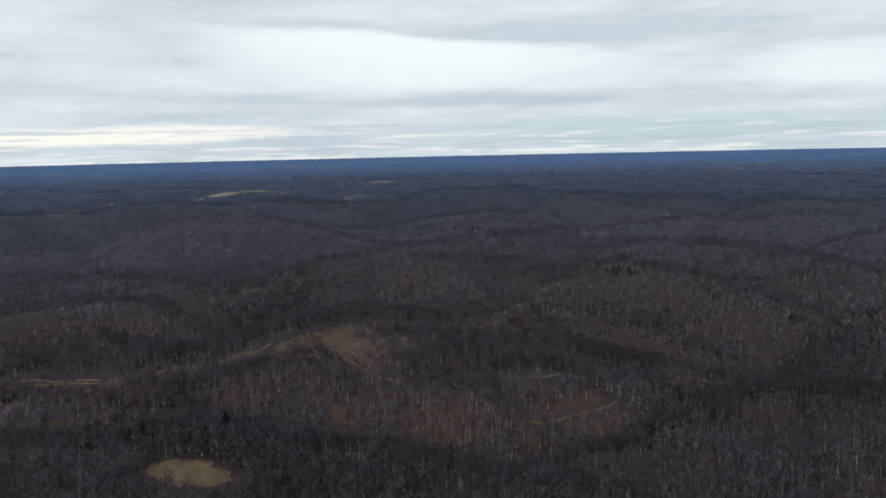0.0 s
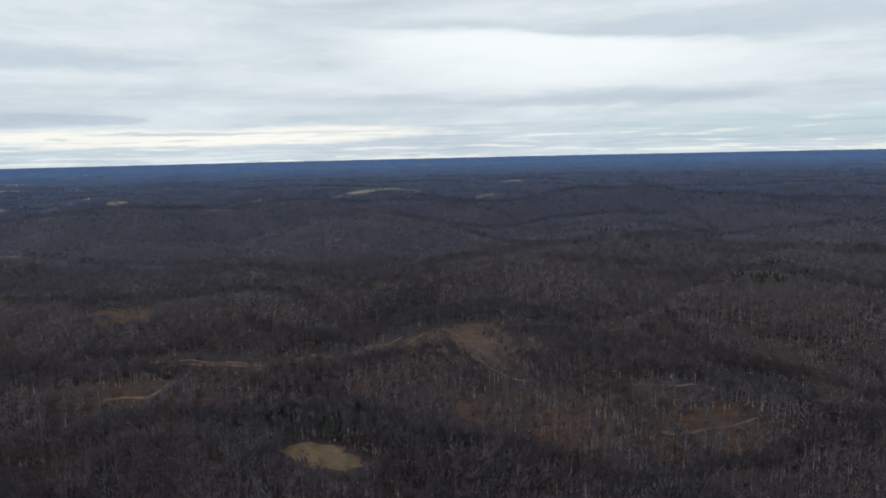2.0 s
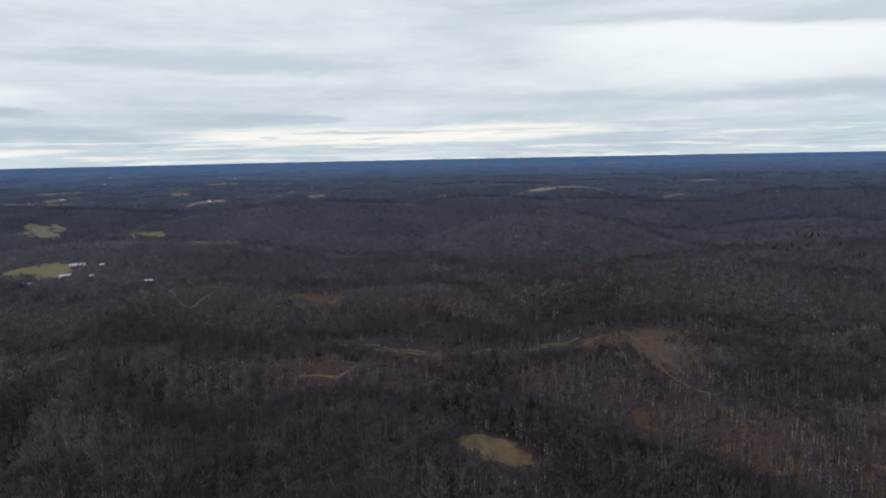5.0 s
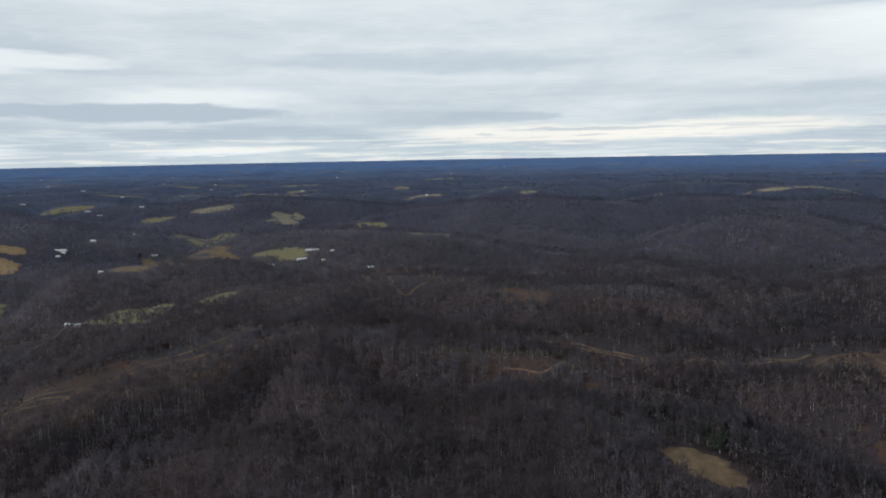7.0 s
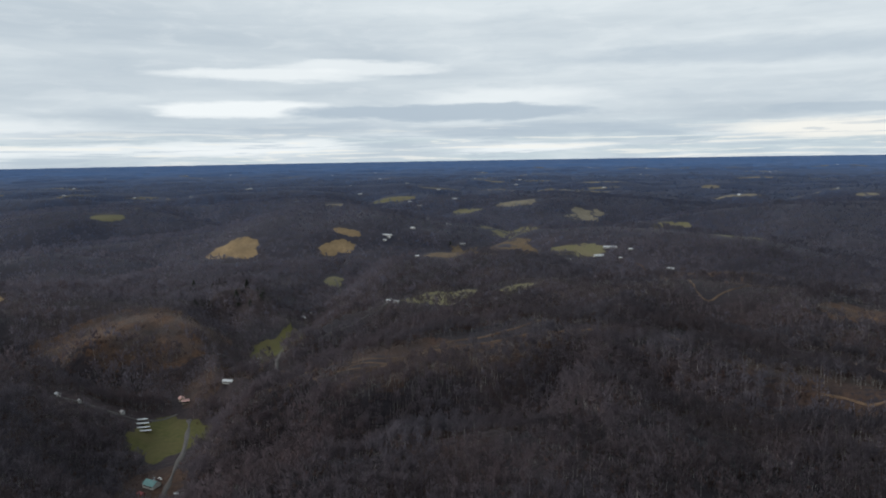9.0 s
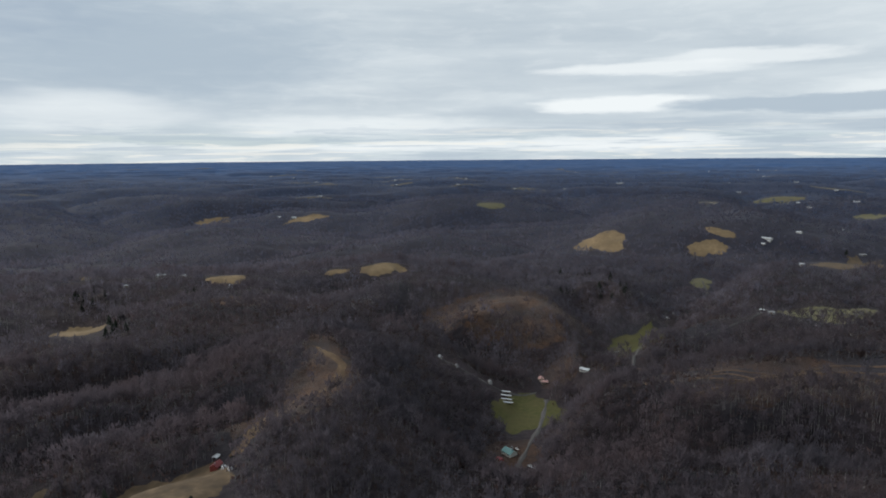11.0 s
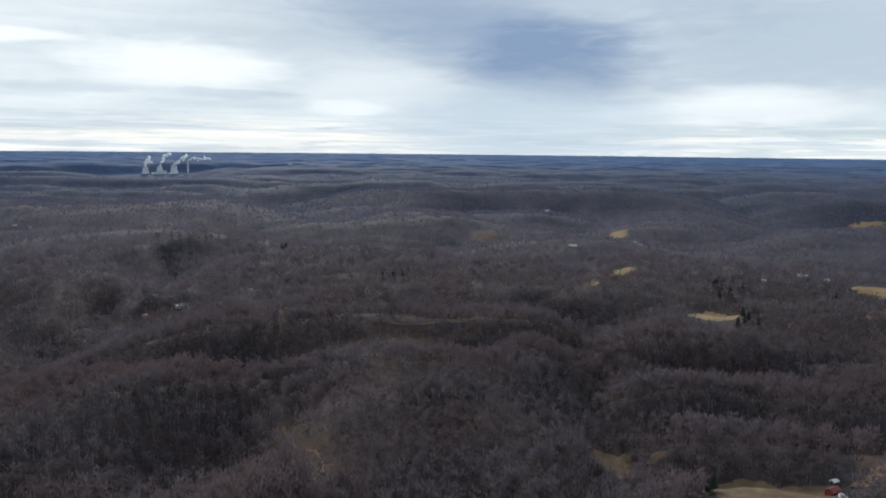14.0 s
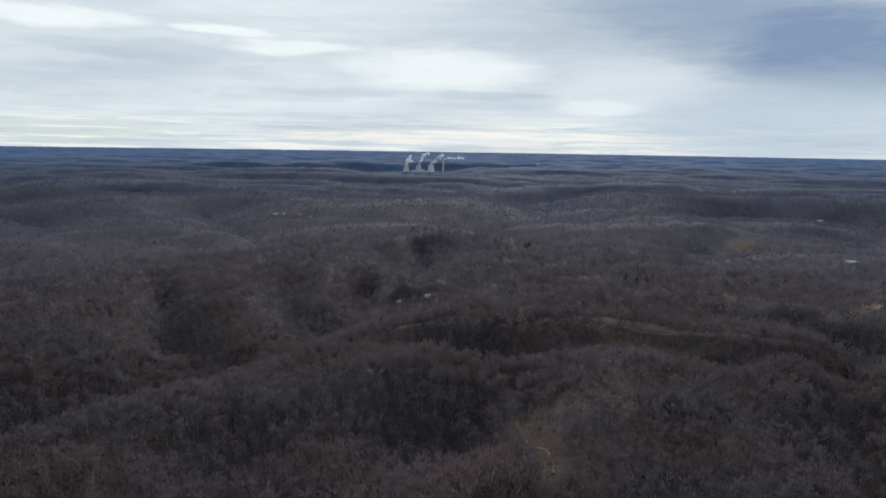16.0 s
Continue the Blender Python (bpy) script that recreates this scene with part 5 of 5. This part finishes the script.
# ---- power station ----
def plume(ob_name, x, y, z0, path, label):
    """Steam as many overlapping uneven puffs, widening along its path."""
    rng = np.random.default_rng(int(abs(x)) + 5)
    bm = bmesh.new()
    n = 26
    for i in range(n):
        u = i / (n - 1)
        k = u * (len(path) - 1)
        j = min(int(k), len(path) - 2)
        c = np.array(path[j]) * (1 - (k - j)) + np.array(path[j + 1]) * (k - j)
        r = (7 + 11 * u) * rng.uniform(0.6, 1.1)
        o = rng.normal(0, 4 + 8 * u, 3)
        m = Matrix.Translation(Vector(c + o)) @ Matrix.Diagonal((r, r, r * 0.8, 1))
        bmesh.ops.create_icosphere(bm, subdivisions=2, radius=1.0, matrix=m)
    for v in bm.verts:
        v.co += v.normal * 3 * noise.noise(v.co * 0.06)
    me = bpy.data.meshes.new(ob_name)
    bm.to_mesh(me)
    bm.free()
    for p in me.polygons:
        p.use_smooth = True
    me.materials.append(STEAM)
    ob = new(ob_name, me)
    px, py, pz, s = draw_in(np.array([float(x)]), np.array([float(y)]), np.array([float(z0)]))
    ob.matrix_world = pose(px[0], py[0], pz[0], 0, 0, PLANT_YAW) @ Matrix.Scale(float(s[0]), 4)
    return tagged(ob, label, "steam", "steam plumes")


PLANT_YAW = 191.5


def plant(x, y):
    """Local x runs to the right as seen from the hills, y away from them."""
    az = math.atan2(-x, y)
    right = np.array([math.cos(az), math.sin(az)])
    away = np.array([-math.sin(az), math.cos(az)])

    def spot(r, a=0.0):
        p = np.array([x, y]) + right * r + away * a
        return p[0], p[1]
    yaw = math.degrees(az)
    for r, a, h, rad in ((0, 0, 84, 40), (146, 60, 86, 40), (292, -40, 97, 46)):
        px, py = spot(r, a)
        ob = base("cooling_tower", px, py, yaw, "tall pale concrete cooling tower with a waisted shell", "cooling tower", "cooling towers", 4.0)
        prof = [(rad, 8), (rad * 0.86, h * 0.3), (rad * 0.70, h * 0.62), (rad * 0.66, h * 0.8), (rad * 0.70, h)]
        inner = [(q - 2.0, z) for q, z in prof[::-1]]
        part("shell", lathe(bmesh.new(), prof + inner, 40, close=False), CONCRETE, ob)
        for i in range(16):
            t = 2 * math.pi * i / 16
            bm = box(bmesh.new(), -1.2, -1.2, -2, 1.2, 1.2, 9)
            bm.transform(Matrix.Translation((math.cos(t) * (rad - 1), math.sin(t) * (rad - 1), 0)))
            part("column", bm, CONCRETE, ob)
        tz = float(ground(px, py)[0]) + h
        path = {0: [(0, 0, 0), (18, 0, 38), (52, 0, 92)], 146: [(0, 0, 0), (30, 0, 60), (60, 0, 110), (140, 0, 150)], 292: [(0, 0, 0), (50, 0, 40), (130, 0, 105)]}[r]
        plume("steam_plume", px, py, tz, path, "white steam rising and drifting from a cooling tower")
    px, py = spot(440, 20)
    ob = base("chimney", px, py, yaw, "tall slender pale concrete power station chimney", "chimney", sink=3.0)
    part("shaft", lathe(bmesh.new(), [(11, -2), (9, 75), (7.5, 146)], 24), CONCRETE, ob)
    part("cap", lathe(bmesh.new(), [(8.0, 143), (8.0, 151)], 24), STEEL, ob)
    plume("smoke_plume", px, py, float(ground(px, py)[0]) + 150, [(0, 0, 0), (60, 0, 22), (140, 0, 26), (240, 0, 12)], "white vapour trailing sideways from the tall chimney")
    px, py = spot(95, -60)
    ob = base("power_station", px, py, yaw, "blocky pale power station buildings below the cooling towers", "power station", sink=3.0)
    for x0, x1, h in ((-40, 10, 22), (14, 44, 44), (48, 76, 52), (80, 120, 36), (128, 190, 18)):
        part("block", box(bmesh.new(), x0, -30, 0, x1, 30, h), CONCRETE, ob)
    part("duct", box(bmesh.new(), 190, -4, 6, 335, 4, 11), STEEL, ob)


long_shed(-715, -332, 14, 100)
long_shed(-707, -327, 14, 100)
long_shed(-699, -323, 14, 100)
long_shed(-694, -319, 14, 100)
long_shed(-921, -267, 12, 100)
long_shed(-908, -259, 12, 100)
long_shed(-943, -267, 12, 100)
cabin(-788, -259, 12, 6, 0.3, "white", 80)
cabin(-787, -315, 8, 6, 0.35, "pink", 30)
cabin(-778, -307, 8, 5, 0.35, "pink", 110)
cabin(-578, -263, 13, 9, 0.4, "green", 62)
shed(-563, -266, 6, 4, "red", 60)
parked_car(-589, -260, 60, "white")
parked_car(-590, -266, 20, "silver")
trailer(-559, -232, 9, 70)
cabin(-1332, -216, 12, 8, 0.3, "white", 60)
shed(-1351, -211, 8, 5, "white", 30)
shed(-1365, -233, 7, 5, "grey", 30)
cabin(-1185, -249, 9, 6, 0.35, "white", 60)
shed(-1223, -245, 5, 4, "grey", 60)
cabin(-1153, -96, 11, 7, 0.3, "white", 60)
shed(-1028, -76, 8, 5, "grey", 90)
cabin(-703, -412, 6, 4, 0.35, "white", 50)
shed(-702, -389, 4, 3, "grey", 40)
shed(-713, -350, 5, 4, "grey", 40)
cabin(-1931, -163, 14, 8, 0.3, "white", 60)
shed(-1920, -157, 9, 6, "white", 60)
cabin(-336, -390, 9, 6, 0.35, "red", 20)
canopy(-344, -399, 6, 4, 20)
storage_tank(-328, -373)
storage_tank(-323, -361)
evergreen(-271, -339, 8.5)
cabin(-1431, 470, 16, 10, 0.3, "white", 75)
cabin(-1622, 362, 22, 10, 0.3, "white", 100)
cabin(-1659, 389, 16, 9, 0.35, "white", 80)
cabin(-1643, 403, 14, 9, 0.35, "white", 70)
shed(-1599, 431, 10, 7, "white", 90)
shed(-1564, 399, 8, 6, "white", 90)
cabin(-1595, 285, 14, 8, 0.35, "grey", 100)
shed(-1618, 257, 8, 5, "grey", 100)
cabin(-1991, 49, 16, 9, 0.3, "grey", 100)
shed(-1523, -63, 9, 7, "white", 80)
cabin(-1931, -164, 30, 10, 0.25, "white", 60)
shed(-1901, -168, 10, 7, "white", 60)
cabin(-2026, -95, 14, 9, 0.3, "white", 60)
cabin(-3136, -115, 18, 10, 0.3, "white", 60)
cabin(-2873, -73, 14, 9, 0.3, "grey", 60)
cabin(-2340, 11, 16, 9, 0.3, "white", 90)
cabin(-2228, 753, 16, 9, 0.3, "white", 90)
cabin(-2134, 836, 14, 9, 0.3, "white", 90)
cabin(-5375, 552, 25, 12, 0.3, "white", 90)
cabin(-4445, -541, 25, 12, 0.3, "white", 90)
cabin(-5054, -1438, 25, 12, 0.3, "white", 90)
cabin(-3150, 44, 22, 12, 0.3, "white", 90)
cabin(-4726, -40, 22, 12, 0.3, "white", 90)
cabin(-5051, -271, 25, 12, 0.3, "white", 90)
cabin(-1979, -1798, 18, 10, 0.3, "white", 130)
cabin(-1967, -1859, 14, 9, 0.3, "white", 130)
cabin(-6301, -6065, 25, 14, 0.3, "white", 130)
cabin(-5385, -4874, 25, 14, 0.3, "white", 130)
cabin(-4735, -4025, 25, 14, 0.3, "white", 130)
cabin(-4759, -3204, 25, 14, 0.3, "white", 130)
cabin(-5080, -1421, 25, 14, 0.3, "white", 110)
cabin(-2983, -641, 18, 10, 0.3, "white", 110)
cabin(-891, -1888, 16, 10, 0.3, "white", 150)
shed(-791, -1644, 8, 6, "white", 150)
shed(-879, -1914, 9, 6, "white", 150)
shed(-684, -978, 8, 5, "white", 140)
cabin(-784, -1023, 15, 9, 0.3, "white", 140)
shed(-805, -991, 8, 5, "white", 140)
shed(-784, -855, 7, 5, "white", 140)
shed(-618, -1646, 12, 7, "white", 150)
cabin(-907, -2751, 20, 12, 0.3, "white", 150)
cabin(254, -1030, 11, 8, 0.35, "red", 10)
shed(260, -1038, 6, 4, "white", 10)
cabin(212, -1040, 12, 8, 0.35, "white", 20)
cabin(905, -2021, 13, 7, 0.3, "white", 20)
cabin(873, -2021, 11, 7, 0.3, "white", 20)
cabin(820, -2005, 12, 7, 0.3, "pink", 20)
shed(774, -1984, 8, 5, "white", 20)
shed(-57, -2755, 10, 7, "white", 0)
cabin(457, -9520, 60, 20, 0.3, "white", 0)
cabin(-611, -1648, 16, 9, 0.3, "white", 150)
plant(1943, -8079)
pine_grove(-175, 1141, 22, 45, 0.8, room=True)
pine_grove(-187, 1387, 22, 35, 0.8, room=True)
pine_grove(-94, 1183, 16, 40, 0.8, room=True)
pine_grove(-699, 1942, 12, 60)
pine_grove(-547, 1360, 10, 50)
pine_grove(-460, 1440, 10, 45)
pine_grove(-919, 2802, 8, 50)
pine_grove(-673, 3123, 8, 60)
pine_grove(-421, 379, 7, 11, 1.15, room=True)
pine_grove(-362, 379, 7, 11, 1.15, room=True)
pine_grove(-429, 921, 6, 30)
pine_grove(-1211, -385, 14, 50)
pine_grove(-1348, -477, 10, 40)
pine_grove(-596, -949, 9, 30)
pine_grove(-525, -777, 8, 30)
pine_grove(-243, -395, 4, 12)
pine_grove(-83, -563, 4, 14, 0.45)
pine_grove(-135, -577, 5, 18, 0.45)
pine_grove(-112, -524, 3, 10, 0.4)
pine_grove(306, -567, 4, 20, 0.6)
pine_grove(121, -1422, 8, 60)
pine_grove(-116, -1112, 6, 40)
pine_grove(-565, 105, 2, 8)
pine_grove(-780, 875, 3, 20)
# the next four groves are added to darken the hollows
pine_grove(-390, 896, 7, 22, 0.7)
pine_grove(-332, 884, 5, 16, 0.7)
pine_grove(27, 652, 5, 20, 0.6)
pine_grove(-261, 813, 4, 14, 0.7)
pine_grove(-1004, 1339, 5, 26, 0.8)
pine_grove(-1165, -340, 8, 30, 0.9)
pine_grove(-687, -855, 6, 30, 0.8)
pine_grove(-105, -1146, 6, 30, 0.7)
pine_grove(-1134, -409, 8, 40, 0.8)
pine_grove(-2449, 348, 4, 10, 0.9)
pine_grove(-1950, 10, 2, 5, 0.9)
pine_grove(-749, 1859, 10, 45, 0.9)
pine_grove(-428, -1866, 6, 30, 0.8)


for fx, fy, wide, deep, turn in FAR_PASTURES[:95]:
    if SCATTER.random() < 0.6:
        s = SCATTER.uniform(-0.8, 0.8)
        hx, hy = fx + s * wide * math.cos(radians(turn)), fy + s * wide * math.sin(radians(turn))
        cabin(round(hx), round(hy), 20, 11, 0.3, "white" if SCATTER.random() < 0.7 else "grey", SCATTER.uniform(0, 180))


# ---- the nearest bare trees, one by one ----
def tree_model(seed):
    rng = np.random.default_rng(seed)
    h, spread = rng.uniform(15, 19), rng.uniform(3.8, 4.8)
    ob = new("bare_tree")
    bm = lathe(bmesh.new(), [(0.24, -0.4), (0.17, h * 0.45), (0.03, h * 0.95)], 6)
    part("trunk", bm, MAT["bark"], ob)
    tri, mat = bare_tree(rng, h, 30, 70, 1.8, 0.24, 0.0, spread)
    crown = part("crown", tri_mesh(bmesh.new(), [t for t, k in zip(tri, mat) if k == 0]), MAT["twig"], ob)
    co = np.array([v.co for v in crown.data.vertices])
    soft = crown_normals(co.reshape(-1, 1, 3), np.zeros(1), np.array([[0.0, 0.0, 1.0]]))
    crown.data.attributes.new("crown_normal", "FLOAT_VECTOR", "POINT").data.foreach_set("vector", soft.astype(np.float32).ravel())
    return tagged(ob, "leafless hardwood tree with a spreading grey crown", "tree", "nearest bare trees")


BARE = [tree_model(s) for s in range(60, 66)]
near_rng = np.random.default_rng(12)
_a = np.radians(near_rng.uniform(-12, 225, 260))
_d = near_rng.uniform(375, 450, 260)
_x, _y = -_d * np.sin(_a), _d * np.cos(_a)
for tx, ty, ok in zip(_x, _y, kept(_x, _y, near_rng)):
    if ok:
        stand(BARE[near_rng.integers(0, 6)], tx, ty, near_rng.uniform(0, 360), near_rng.uniform(0.8, 1.15))


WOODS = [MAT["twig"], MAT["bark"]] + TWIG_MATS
_r = np.random.default_rng(5)
NEAR = [bare_tree(_r, _r.uniform(15, 20), 8, 31, 2.4, 0.26, 0.34, _r.uniform(3.8, 5.2), 0.46) for _ in range(10)]
MID = [bare_tree(_r, _r.uniform(15, 20), 0, 14, 3.0, 0.45, 0.36, _r.uniform(4.4, 6.0), 0.56) for _ in range(10)]
FAR = [bare_tree(_r, _r.uniform(14, 18), 0, 5, 5.4, 0.5, 0.0, _r.uniform(5.0, 7.5), 0.6) for _ in range(10)]
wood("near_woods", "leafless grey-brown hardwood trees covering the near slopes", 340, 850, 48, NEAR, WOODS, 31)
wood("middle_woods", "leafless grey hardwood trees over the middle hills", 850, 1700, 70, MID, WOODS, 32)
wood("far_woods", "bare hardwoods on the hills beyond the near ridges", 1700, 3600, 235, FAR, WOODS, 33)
wood("hazed_woods", "bare woods on the distant hills, tinted blue as by haze", 3600, 6800, 34000, FAR, WOODS, 34, grow=0.12)
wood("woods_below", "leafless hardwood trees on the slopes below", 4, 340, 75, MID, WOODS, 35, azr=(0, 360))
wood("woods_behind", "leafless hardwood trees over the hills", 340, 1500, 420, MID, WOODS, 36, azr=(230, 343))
TUFT = [bare_tree(_r, _r.uniform(4, 6.5), 0, 4, 3.0, 0.3, 0.25, _r.uniform(2.0, 3.0), 0.7) for _ in range(6)]
wood("undergrowth", "low bare saplings and brush under the near trees", 340, 1000, 58, TUFT, [MAT["sapling"]] * 6, 37)

# thinned slopes where pale bare trunks stand apart
POLES = [bare_tree(_r, _r.uniform(14, 19), 7, 9, 1.8, 0.2, 0.55, _r.uniform(1.6, 2.6), 0.3) for _ in range(6)]


def pole_stand(cx, cy, a, b, n, seed):
    rng = np.random.default_rng(seed)
    th, q = rng.uniform(0, 2 * np.pi, n), np.sqrt(rng.random(n))
    px, py = cx + a * q * np.cos(th), cy + b * q * np.sin(th)
    ok = (grad_noise(px / 35, py / 35, 51) > -0.15) & kept(px, py, rng)
    V, M, Q = [], [], []
    slope = ground_normal(px[ok], py[ok])
    for i, (x, y, z, k, yaw, s) in enumerate(zip(px[ok], py[ok], ground(px[ok], py[ok]), rng.integers(0, 6, ok.sum()), rng.uniform(0, 6.28, ok.sum()), rng.uniform(0.7, 1.1, ok.sum()))):
        tri, mat = POLES[k]
        Q.append(crown_normals(tri, np.array([yaw]), slope[i:i + 1]))
        c, sn = math.cos(yaw) * s, math.sin(yaw) * s
        V.append(np.stack([tri[..., 0] * c - tri[..., 1] * sn + x, tri[..., 0] * sn + tri[..., 1] * c + y, tri[..., 2] * s + z - 0.3], -1).reshape(-1, 3))
        M.append(mat)
    V, M = np.concatenate(V), np.concatenate(M)
    me = mesh_from("pale_trunks", V, np.arange(len(V)).reshape(-1, 3), [MAT["twig"], MAT["pale_bark"]], M, crown=np.concatenate(Q))
    tagged(new("pale_trunks", me), "slender pale bare trunks standing apart on a thinned slope", "woods", kind="stuff")


pole_stand(-246, 576, 80, 80, 520, 90)
pole_stand(-142, 640, 98, 98, 260, 91)
pole_stand(-576, 333, 134, 134, 380, 92)
pole_stand(-42, -652, 70, 70, 240, 93)
pole_stand(22, -500, 38, 38, 220, 94)
pole_stand(-659, -3, 59, 59, 260, 95)
pole_stand(-131, -777, 72, 72, 160, 96)
pole_stand(-625, -70, 66, 66, 300, 97)
pole_stand(-495, -338, 49, 49, 160, 98)
